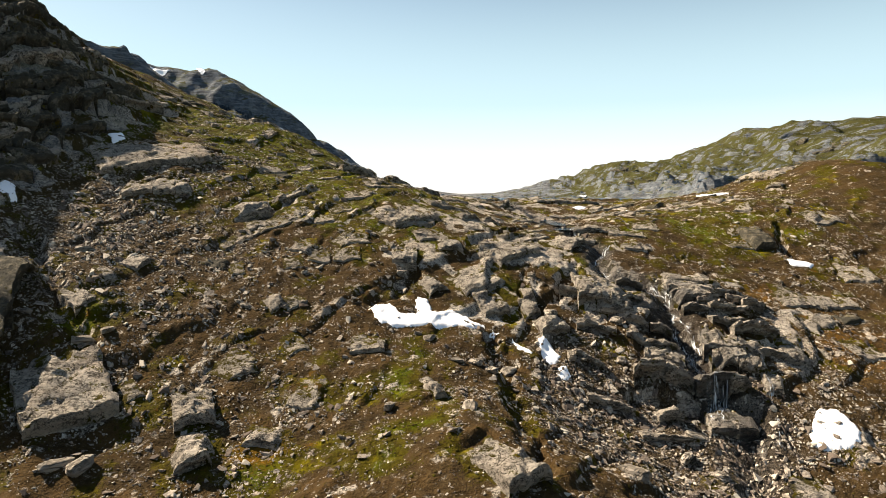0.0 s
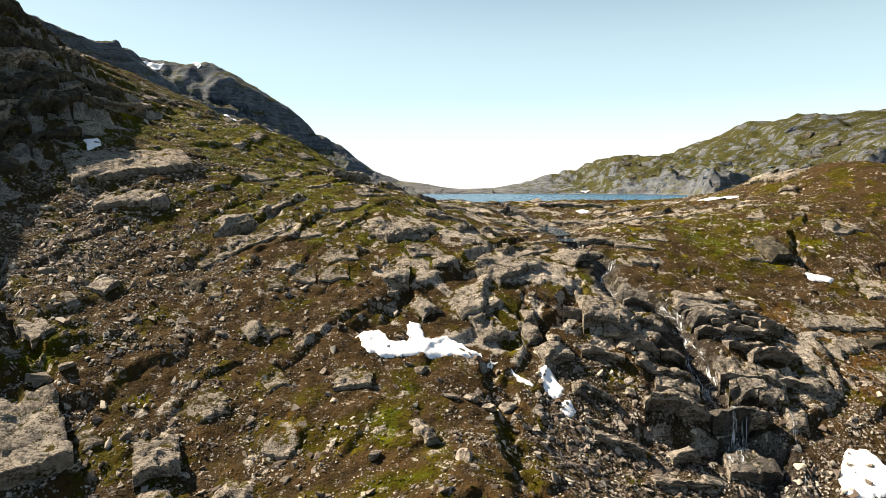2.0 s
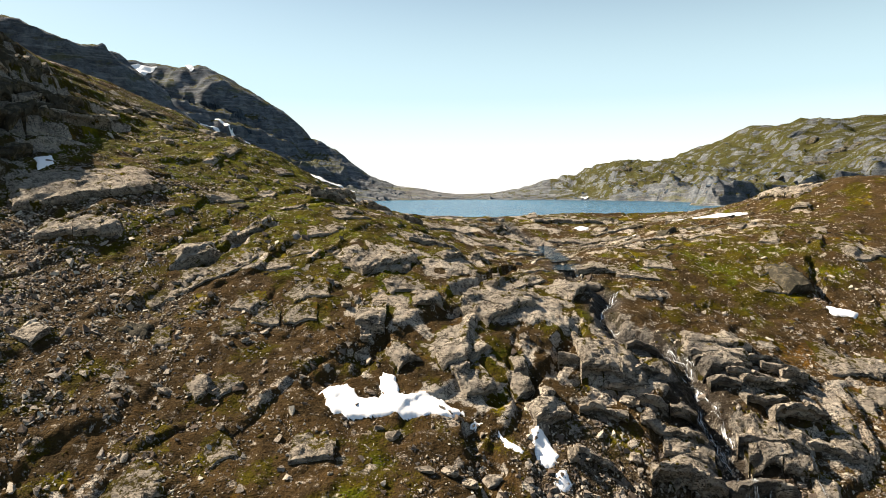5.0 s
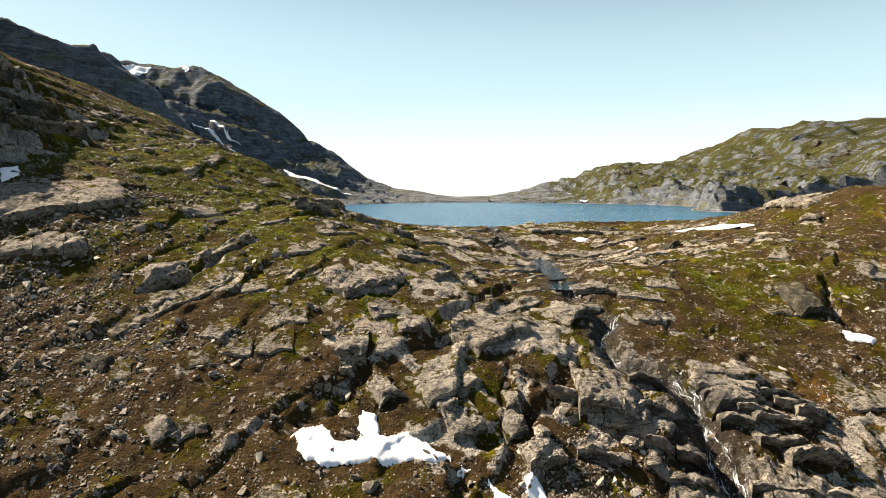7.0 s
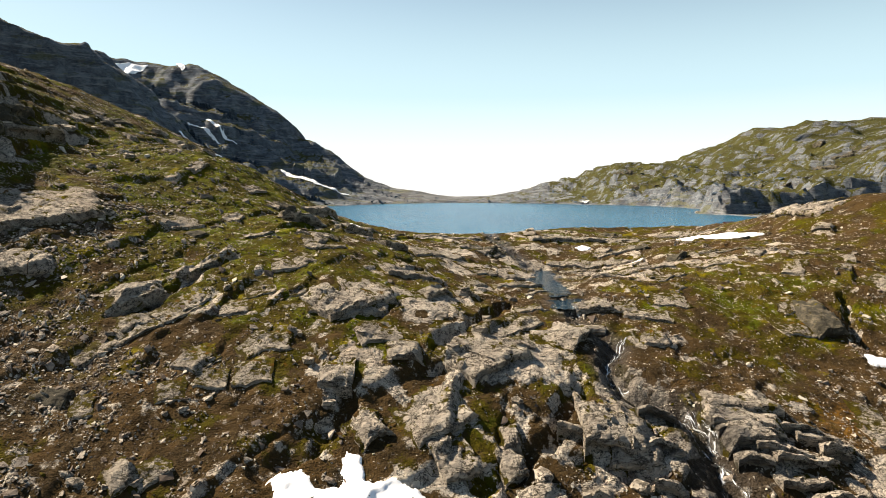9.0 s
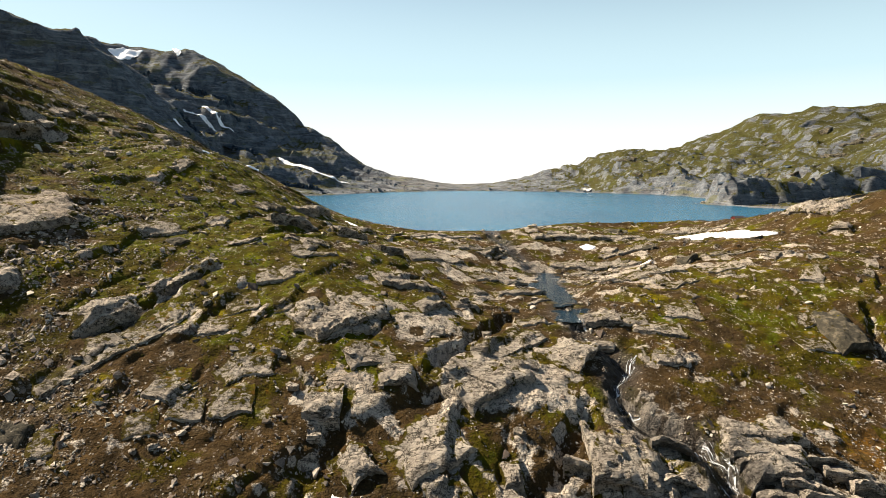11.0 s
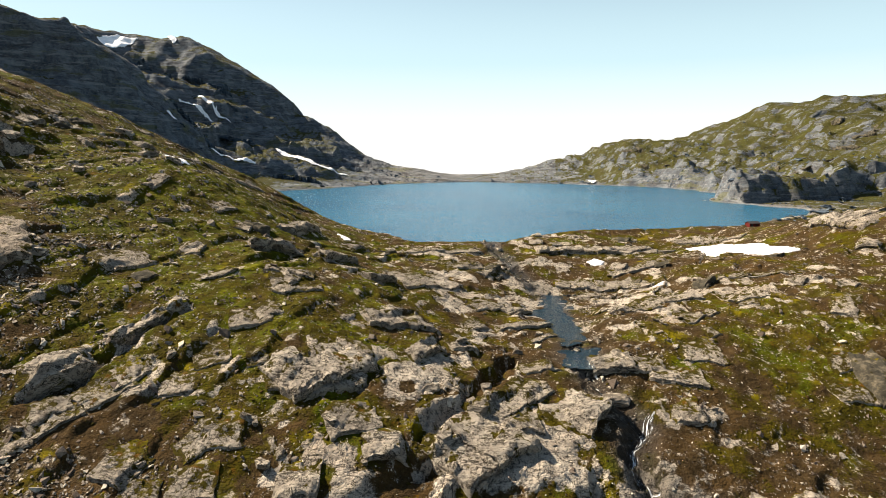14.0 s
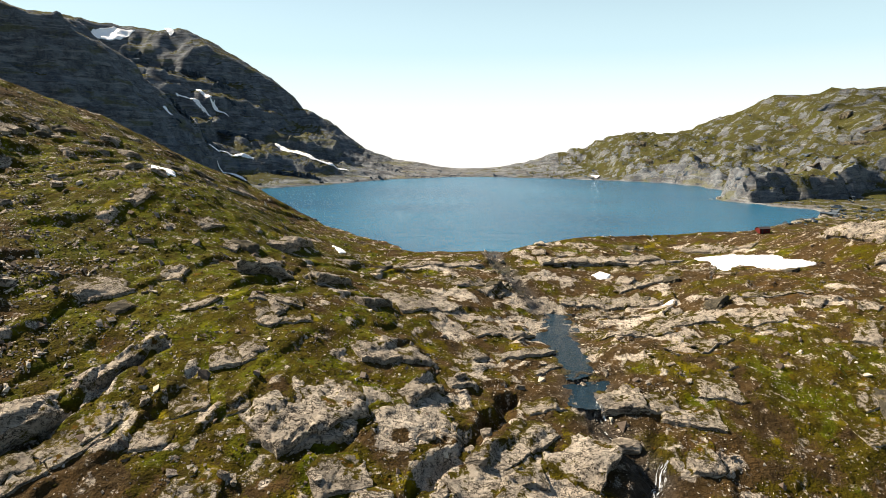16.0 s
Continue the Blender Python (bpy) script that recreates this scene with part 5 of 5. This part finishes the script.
for cx, cy, rx, ry, count in ((-66, 215, 22, 30, 26), (-30, 165, 22, 18, 12), (70, 185, 22, 25, 16), (40, 235, 35, 14, 12), (5, 205, 18, 14, 8), (-40, 95, 18, 14, 8), (75, 110, 14, 16, 8)):
    for _ in range(count):
        x, y = cx + rx * ledge_rng.uniform(-1, 1), cy + ry * ledge_rng.uniform(-1, 1)
        if lake_depth(np.array([x]), np.array([y]))[0] > -5:
            continue
        a, n = radians(62 + 22 * ledge_rng.normal()), 2.5 + 3.5 * ledge_rng.random()
        outcrop(x, y, x + n * math.cos(a), y + n * math.sin(a), 3 + 3 * ledge_rng.random(), 0.6 + 1.2 * ledge_rng.random(), ledge_rng.random() < 0.3)

# bands of crag on the mountain, and rock on the hill across the lake
for _ in range(16):
    x, y = ledge_rng.uniform(-330, -70), ledge_rng.uniform(480, 705)
    if lake_depth(np.array([x]), np.array([y]))[0] < -14:
        a, n = radians(35 + 20 * ledge_rng.normal()), 14 + 30 * ledge_rng.random()
        outcrop(x, y, x + n * math.cos(a), y + n * math.sin(a), 9 + 6 * ledge_rng.random(), 2.5 + 2.5 * ledge_rng.random(), True, 0.5)
for _ in range(28):
    x, y = ledge_rng.uniform(150, 470), ledge_rng.uniform(380, 720)
    if lake_depth(np.array([x]), np.array([y]))[0] < -8:
        a, n = radians(-12 + 25 * ledge_rng.normal()), 7 + 16 * ledge_rng.random()
        outcrop(x, y, x + n * math.cos(a), y + n * math.sin(a), 6 + 6 * ledge_rng.random(), 1.5 + 1.8 * ledge_rng.random(), ledge_rng.random() < 0.5)

# ---- boulders: place and size ----
boulder(-61.4, 131.9, 3)
boulder(-66.0, 156.1, 2.8)
boulder(-69.1, 172.8, 3.5)
boulder(-58.5, 87.2, 2.2)
boulder(-54.7, 87.7, 3.6)
boulder(-50.0, 86.2, 4.6)
boulder(-47.2, 87.5, 4)
boulder(-40.6, 67.6, 4.6)
boulder(-43.3, 67.7, 5)
boulder(3.2, 76.1, 4.6)
boulder(1.8, 90.8, 3.4)
boulder(4.5, 91.4, 3.6)
boulder(-22.9, 94.7, 2)
boulder(-32.0, 99.3, 2.2)
boulder(3.8, 101.6, 1.6)
boulder(36.1, 86.3, 5.2)
boulder(32.9, 82.0, 3.6)
boulder(36.1, 79.3, 3.6)
boulder(23.0, 73.3, 5)
boulder(29.6, 84.7, 2.6)
boulder(18.6, 106.7, 4.6)
boulder(-60.5, 105.6, 4.2)
boulder(-37.6, 127.0, 2.6)
boulder(-7.6, 113.2, 2.6)
boulder(-6.8, 78.1, 2.2)
boulder(49.5, 111.7, 3)
boulder(31.8, 137.8, 5.2)
boulder(7.3, 144.9, 3.4)
boulder(4.7, 141.8, 3.2)
boulder(10.7, 149.6, 3)
boulder(81.1, 177.1, 3)
boulder(-14.9, 124.8, 2)
boulder(-18.0, 122.8, 2.2)
boulder(-30.8, 146.5, 1.6)
boulder(-53.2, 149.3, 5)
boulder(-22.7, 194.5, 4)
boulder(-43.7, 171.0, 4)
boulder(-37.0, 175.3, 4)
boulder(-65.6, 182.1, 4)
boulder(13.8, 136.6, 3)
boulder(19.5, 150.0, 2.2)
boulder(11.6, 133.6, 3)
boulder(3.8, 151.3, 2)
boulder(-5.0, 124.9, 2.4)
boulder(-38.7, 120.7, 1.8)
boulder(-32.9, 99.9, 2)
boulder(-25.5, 99.9, 2.4)
boulder(-31.8, 99.4, 3.2)
boulder(-26.3, 108.7, 1.8)
boulder(-24.2, 109.4, 1.8)
boulder(-27.1, 117.6, 2.6)
boulder(-24.0, 118.3, 1.6)
boulder(-11.4, 119.2, 2.8)
boulder(6.4, 133.8, 3.4)
boulder(12.5, 130.9, 3.4)
boulder(8.1, 125.1, 3)
boulder(16.5, 116.7, 2.2)
boulder(-13.7, 124.4, 1.6)
boulder(-0.5, 120.1, 1.4)
boulder(18.3, 106.1, 4)
boulder(4.4, 142.6, 3)
boulder(9.9, 146.9, 2)
boulder(29.5, 106.3, 3.6)
boulder(35.6, 110.7, 3)
boulder(20.3, 97.6, 3.2)
boulder(13.2, 88.8, 2.8)
boulder(9.9, 92.6, 4.2)
boulder(7.1, 89.9, 3)
boulder(-2.1, 95.8, 3.4)
boulder(-26.8, 133.1, 2.4)
boulder(-3.9, 96.9, 2)
boulder(28.7, 98.9, 3.2)
boulder(23.6, 93.0, 2.2)
boulder(22.1, 98.0, 2.8)

# smaller blocks between them
k = 0
while k < 130:
    x, y = place_rng.uniform(-90, 100), 62 + 165 * place_rng.random() ** 1.15
    st = cover(np.array([x]), np.array([y]))[2][0]
    if place_rng.random() < 0.15 + 0.8 * st and lake_depth(np.array([x]), np.array([y]))[0] < -4 and within(np.array([x]), np.array([y]), POND)[0] < -1.5:
        boulder(x, y, min(0.8 + 0.4 * place_rng.pareto(2.6), 2.4), "small broken grey boulder among loose stones")
        k += 1


# ---- snow that is left from winter ----
def snow_field(ring, thick):
    px, py = [p[0] for p in ring], [p[1] for p in ring]
    size = max(max(px) - min(px), max(py) - min(py))
    step = max(0.2, size / 80)
    x, y = np.meshgrid(np.arange(min(px) - 1.5 * step, max(px) + 1.5 * step, step), np.arange(min(py) - 1.5 * step, max(py) + 1.5 * step, step))
    d = within(x, y, ring) + (0.2 + 0.009 * size) * fbm(x, y, 0.6 + 0.05 * size, 4, 401, 0.65)
    if sum(py) / len(py) > 300:
        d = d - 0.012 * size
    full = surface(x, y)
    for _ in range(5 if sum(py) / len(py) > 300 else 70 if size > 12 else 30 if size > 4 else 4):
        full[1:-1, 1:-1] = (full[1:-1, 1:-1] * 2 + full[:-2, 1:-1] + full[2:, 1:-1] + full[1:-1, :-2] + full[1:-1, 2:]) / 6
    z = full + 0.3 * thick * np.clip(d / (0.35 * thick), -2.5, 1) + 0.03 * fbm(x, y, 1.5, 3, 402)
    if sum(py) / len(py) > 300:
        z = z + 1.2
    elif size > 4:
        z = np.maximum(z + 0.16 * smooth(-0.3, 0.4, d), np.where(d > 0.2, surface(x, y) + 0.1, -99))
    ny, nx = x.shape
    i = np.arange(nx * ny).reshape(ny, nx)
    ok = d > -1.6 * step
    quads = np.stack([i[:-1, :-1], i[:-1, 1:], i[1:, 1:], i[1:, :-1]], -1).reshape(-1, 4)
    quads = quads[ok.ravel()[quads].all(1)]
    used = np.unique(quads)
    back = np.full(nx * ny, -1)
    back[used] = np.arange(len(used))
    ob = mesh_object("snow_patch", np.stack([x, y, z], -1).reshape(-1, 3)[used], back[quads], snow_mat, flat=False)
    far = sum(py) / len(py) > 300
    return tagged(ob, "old white snow streak on the dark mountainside" if far else "leftover patch of old white snow on stony ground", "snow patch", group="old snow patches")


snow_field(((-12.2, 101.9), (-11.6, 102.6), (-8.8, 103.1), (-7.4, 102.1), (-6.7, 101.3), (-4.6, 101.9), (-4.1, 103.3), (-4.7, 105.2), (-4.3, 106.3), (-2.8, 106.3), (-2.1, 103.0), (0.6, 103.2), (1.5, 104.0), (2.9, 103.1), (6.2, 102.2), (6.7, 101.6), (4.2, 100.5), (0.5, 99.9), (-4.0, 98.8), (-8.4, 97.8), (-10.4, 98.5)), .32)
snow_field(((7.2, 100.7), (8.1, 100.9), (9.0, 100.5), (8.1, 100.0)), .3)
snow_field(((15.5, 100.4), (16.5, 101.4), (17.5, 100.2), (18.6, 97.2), (17.7, 95.9), (16.4, 95.7), (15.4, 98.3)), .4)
snow_field(((17.8, 95.0), (19.2, 95.5), (19.6, 94.1), (18.7, 92.6), (17.3, 93.3)), .4)
snow_field(((11.1, 99.8), (12.3, 98.5), (14.3, 97.1), (13.8, 96.4), (11.7, 97.4)), .3)
snow_field(((53.8, 88.6), (55.5, 90.2), (57.8, 89.9), (58.7, 88.5), (58.9, 86.0), (57.1, 83.7), (55.3, 83.1), (52.7, 83.3), (51.4, 84.7), (52.0, 86.1)), .5)
snow_field(((75.1, 136.3), (76.3, 136.8), (80.3, 135.0), (78.9, 133.7), (75.1, 134.5)), .4)
snow_field(((77.5, 236.0), (82.1, 235.1), (86.2, 230.4), (90.7, 218.7), (90.4, 210.3), (93.1, 204.8), (89.2, 203.4), (83.2, 204.0), (81.2, 213.3), (74.6, 207.7), (73.6, 211.4), (78.0, 228.7)), .5)
snow_field(((44.1, 213.5), (46.5, 215.6), (48.6, 213.7), (47.4, 211.6), (44.7, 211.7)), .3)
snow_field(((52.9, 190.9), (56.4, 190.9), (55.0, 188.6), (52.7, 188.5)), .3)
snow_field(((-81.8, 116.4), (-79.8, 117.2), (-77.5, 114.5), (-79.8, 111.9)), .4)
snow_field(((-79.2, 149.7), (-77.3, 152.6), (-74.6, 148.8), (-76.1, 146.1)), .4)
snow_field(((-338.4, 684.8), (-331.4, 701.0), (-324.6, 709.7), (-303.9, 710.5), (-305.9, 706.5), (-309.1, 695.3), (-319.0, 688.0), (-329.3, 687.1)), .6)
snow_field(((-323.4, 682.6), (-318.3, 684.2), (-296.3, 662.6), (-259.2, 607.7), (-256.9, 604.0), (-263.7, 603.3), (-275.8, 613.2), (-299, 652), (-319.9, 680.0)), .6)
snow_field(((-276.3, 715.6), (-272.3, 718.2), (-263.8, 709.4), (-267.4, 707.4)), 1)


def streak(line, wide):
    """A ring of corners round a bent line that tapers to its ends."""
    left, right = [], []
    for k, (x, y) in enumerate(line):
        (ax, ay), (bx, by) = line[max(k - 1, 0)], line[min(k + 1, len(line) - 1)]
        n, w = math.hypot(bx - ax, by - ay), wide * (0.25 if k in (0, len(line) - 1) else 0.6)
        left.append((x - (by - ay) / n * w, y + (bx - ax) / n * w))
        right.append((x + (by - ay) / n * w, y - (bx - ax) / n * w))
    return tuple(left + right[::-1])


snow_field(streak(((-146, 621), (-137, 605), (-120, 598), (-104, 591), (-92, 595), (-79, 610)), 4.4), .5)
snow_field(streak(((-166, 525), (-161, 539), (-150, 546), (-141, 549)), 3), .5)
snow_field(streak(((-157, 516), (-152, 524), (-143, 518), (-135, 509)), 3), .5)
snow_field(streak(((-217, 636), (-209, 626), (-200, 621.5), (-184, 622)), 3.2), .5)
snow_field(streak(((-227, 615), (-213, 616), (-197, 615)), 2), .4)
snow_field(streak(((-184, 496), (-181, 494), (-178, 493)), 4), 0.8)
snow_field(((-60.5, 208.2), (-57.5, 209.5), (-54.7, 209.2), (-50.2, 199.4), (-51.6, 197), (-55.9, 202.9)), .5)
snow_field(((-19.9, 217.0), (-18.5, 218.7), (-15.9, 214.4), (-16.9, 210.5)), .3)
snow_field(((135.5, 627.5), (142.7, 621.7), (136.7, 610.7)), .4)


# ---- the outlet stream: a pool, then steps and falls ----
for ring, height, label in ((POND, POND_LEVEL, "still blue pool in the stream between bare rocks"), (LOW_POND, LOW_LEVEL, "small dark pool below the upper one")):
    px, py = np.meshgrid(np.arange(20, 38, 0.4), np.arange(140, 195, 0.4))
    pool = sheet("pool", px, py, np.full(px.shape, height), stream_mat)
    bm = bmesh.new()
    bm.from_mesh(pool.data)
    bm.verts.ensure_lookup_table()
    bmesh.ops.delete(bm, geom=[v for v, k in zip(bm.verts, within(px, py, ring).ravel() > -1.4) if not k], context="VERTS")
    bm.to_mesh(pool.data)
    bm.free()
    tagged(pool, label, "pool", kind="structure")


def course(path, step=0.5):
    """Evenly spaced places along a bent line, rounded at its corners."""
    pts = np.array(path, float)
    seg = np.hypot(*np.diff(pts, axis=0).T)
    run = np.concatenate([[0], np.cumsum(seg)])
    at = np.arange(0, run[-1], step)
    x, y = np.interp(at, run, pts[:, 0]), np.interp(at, run, pts[:, 1])
    for _ in range(6):
        x[1:-1], y[1:-1] = (x[:-2] + 2 * x[1:-1] + x[2:]) / 4, (y[:-2] + 2 * y[1:-1] + y[2:]) / 4
    return x, y


def ribbon(name, x, y, width, lift, mat, across=4, drape=False):
    """Water that clings to the ground along a line."""
    dx, dy = np.gradient(x), np.gradient(y)
    n = np.hypot(dx, dy)
    s = np.linspace(-0.5, 0.5, across + 1)
    X = x[:, None] - (dy / n * width)[:, None] * s[None, :]
    Y = y[:, None] + (dx / n * width)[:, None] * s[None, :]
    lift = np.broadcast_to(lift, x.shape)[:, None]
    Z = surface(X, Y) * 0.5 + surface(x, y)[:, None] * 0.5 + lift - 0.25 * (2 * s[None, :]) ** 2 * lift
    if drape:
        Z = over_beds(X, Y, surface(X, Y)) + 0.1
        Z[1:-1] = np.maximum(Z[1:-1], 0.5 * Z[1:-1] + 0.25 * (Z[2:] + Z[:-2]))
    return sheet(name, X, Y, Z, mat)


sx, sy = course(STREAM[:-2])
wide = (0.6 + 1.1 * np.abs(fbm(sx, sy, 5, 2, 501))) * np.where(sy > 192, 0.55, 0.7)
brook = ribbon("stream", sx, sy, wide, 0.04 + np.where(sy > 190, 0.3 * fbm(sx, sy, 4, 2, 503) - 0.08, 0.15 * fbm(sx, sy, 3, 2, 505) - 0.04), brook_mat)
tagged(brook, "dark shallow stream running over bedrock from the lake", "stream", kind="structure")


BEDS = mathutils.bvhtree.BVHTree.FromPolygons(DRAPE[0], DRAPE[1])


def over_beds(x, y, z):
    """Height of the ground or of the bed of rock that lies on it."""
    out = z.copy()
    for k in np.ndindex(x.shape):
        place = BEDS.ray_cast((x[k], y[k], 40.0), (0, 0, -1))[0]
        if place is not None and place.z > z[k] and place.z < z[k] + 5:
            out[k] = place.z
    return out


def strand(parent, path, wide, seed):
    """A thin torn sheet of white water that clings to the rock."""
    x, y = course(path, 0.2)
    run = np.arange(len(x)) * 0.2
    x = x + 0.35 * wide * fbm(run, run * 0, 2.2, 3, seed)
    width = wide * np.clip(0.75 + 0.9 * fbm(run, run * 0 + 4.0, 2.6, 2, seed + 3), 0.25, 1.6)
    width = 1.45 * width
    ob = ribbon("strand", x, y, width, 0.35, foam_mat, 8, True)
    side = np.tile(np.linspace(-1, 1, 9), len(x))
    zs = np.array([p.co.z for p in ob.data.vertices]).reshape(-1, 9)[:, 4]
    run = np.concatenate([[0], np.cumsum(np.hypot(0.2, np.diff(zs)))])
    for key, field in (("along", np.repeat(run, 9) + 7.3 * seed), ("across", side * np.repeat(width, 9) * 0.5), ("side", side)):
        ob.data.attributes.new(key, "FLOAT", "POINT").data.foreach_set("value", field.astype(np.float32))
    ob.parent = parent


falls = new("waterfall")
strand(falls, ((39.6, 118.8), (41.2, 115.4), (41.6, 113.0), (41.0, 110.0), (40.1, 106.8), (40.2, 104.2), (40.9, 101.6), (41.5, 98.9), (41.2, 97.0)), 1.5, 601)
strand(falls, ((41.2, 112.4), (42.0, 108.6), (42.4, 105.0), (42.2, 101.4)), 0.8, 611)
strand(falls, ((38.0, 118.6), (38.7, 115.6), (40.4, 112.6)), 0.5, 621)
strand(falls, ((41.2, 97.4), (41.9, 95.0), (43.4, 92.4), (44.4, 89.6)), 1.3, 631)
strand(falls, ((41.8, 95.0), (41.4, 92.0), (41.0, 89.6), (40.2, 87.2)), 1.5, 641)
strand(falls, ((40.6, 92.8), (39.2, 90.4), (38.8, 88.0)), 0.7, 651)
tagged(falls, "thin white waterfall strands running down dark wet rock", "waterfall")
side_falls = new("waterfall")
strand(side_falls, ((50.5, 98), (49.8, 92.9), (48.9, 90.5)), 0.5, 661)
strand(side_falls, ((48.8, 89.1), (47.8, 86.6), (46.7, 84.5)), 0.5, 671)
tagged(side_falls, "faint white trickle running down dark wet rock", "waterfall")
cascade = new("waterfall")
strand(cascade, ((36.0, 135.2), (34.4, 133.0), (33.4, 131.2), (31.4, 128.2), (30.6, 126.0), (31.4, 124.0), (33.2, 123.2)), 1.0, 681)
strand(cascade, ((31.4, 126), (32.0, 123.8), (33.0, 122.4)), 0.6, 691)
strand(cascade, ((29.6, 147.4), (29.4, 144.6), (30.4, 142.6)), 1.0, 701)
strand(cascade, ((29.6, 141), (30.6, 139.4), (30.8, 138)), 0.8, 711)
tagged(cascade, "small white cascade between wet boulders", "waterfall")

# wet blocks along the stream and round the pool
brook_rng = np.random.default_rng(88)
for (x, y) in [(sx[k], sy[k]) for k in range(4, 150, 5)] + list(POND) + list(POND):
    side = brook_rng.uniform(-1, 1)
    x, y = x + side * 2.0 + 0.8 * np.sign(side), y + brook_rng.uniform(-2.2, 2.2)
    if within(np.array([x]), np.array([y]), POND)[0] < -0.2:
        boulder(x, y, 1.0 + 1.5 * brook_rng.random() ** 2, "wet grey boulder beside the stream")


# ---- the hut on the shore ----
wood_mat, b = material("red_boards", 0.8)
w = Web(wood_mat)
w.put(b.inputs["Base Color"], w.mix(w.noise(2.5, 5, 0.7, None, (0.4, 6, 6)), (0.075, 0.012, 0.012), (0.12, 0.022, 0.018)))
roof_mat, b = material("dark_roof", 0.85)
w = Web(roof_mat)
w.put(b.inputs["Base Color"], w.mix(w.noise(3, 4), (0.035, 0.032, 0.035), (0.07, 0.06, 0.06)))
pane_mat, b = material("window_pane", 0.1, 0.5)
b.inputs["Base Color"].default_value = (0.02, 0.025, 0.03, 1)


def part(name, bm, mat, parent, label=""):
    me = bpy.data.meshes.new(name)
    bm.to_mesh(me)
    bm.free()
    me.materials.append(mat)
    ob = new(name, me)
    ob.parent = parent
    return tagged(ob, label) if label else ob


def block(sx, sy, sz, at):
    bm = bmesh.new()
    bmesh.ops.create_cube(bm, size=1, matrix=Matrix.Translation(at) @ Matrix.Diagonal((sx, sy, sz, 1)))
    bmesh.ops.bevel(bm, geom=list(bm.edges), offset=0.02, segments=1, affect="EDGES")
    return bm


hut = new("hut")
hut.matrix_basis = pose(114.6, 273.2, float(surface(np.array([114.6]), np.array([273.2]))[0]) - 0.3, 0, 0, 12) @ Matrix.Diagonal((0.85, 0.85, 0.85, 1))
bm = bmesh.new()
prof = [(-1.5, 0), (1.5, 0), (1.5, 1.9), (0, 2.55), (-1.5, 1.9)]
a = [bm.verts.new((-2.3, y, z)) for y, z in prof]
c = [bm.verts.new((2.3, y, z)) for y, z in prof]
bm.faces.new(a[::-1]), bm.faces.new(c)
for k in range(5):
    bm.faces.new((a[k], a[(k + 1) % 5], c[(k + 1) % 5], c[k]))
part("wall", bm, wood_mat, hut)
for side in (-1, 1):
    bm = bmesh.new()
    bmesh.ops.create_cube(bm, size=1, matrix=Matrix.Translation((0, side * 0.84, 2.28)) @ Matrix.Rotation(-side * math.atan2(0.65, 1.5), 4, "X") @ Matrix.Diagonal((5.0, 1.95, 0.1, 1)))
    part("roof", bm, roof_mat, hut, "dark roof slope")
part("door", block(0.8, 0.06, 1.7, (-1.2, -1.52, 0.9)), roof_mat, hut)
part("window", block(0.7, 0.06, 0.6, (0.9, -1.52, 1.2)), pane_mat, hut, "small dark window")
tagged(hut, "small dark red wooden hut on the lake shore", "hut")
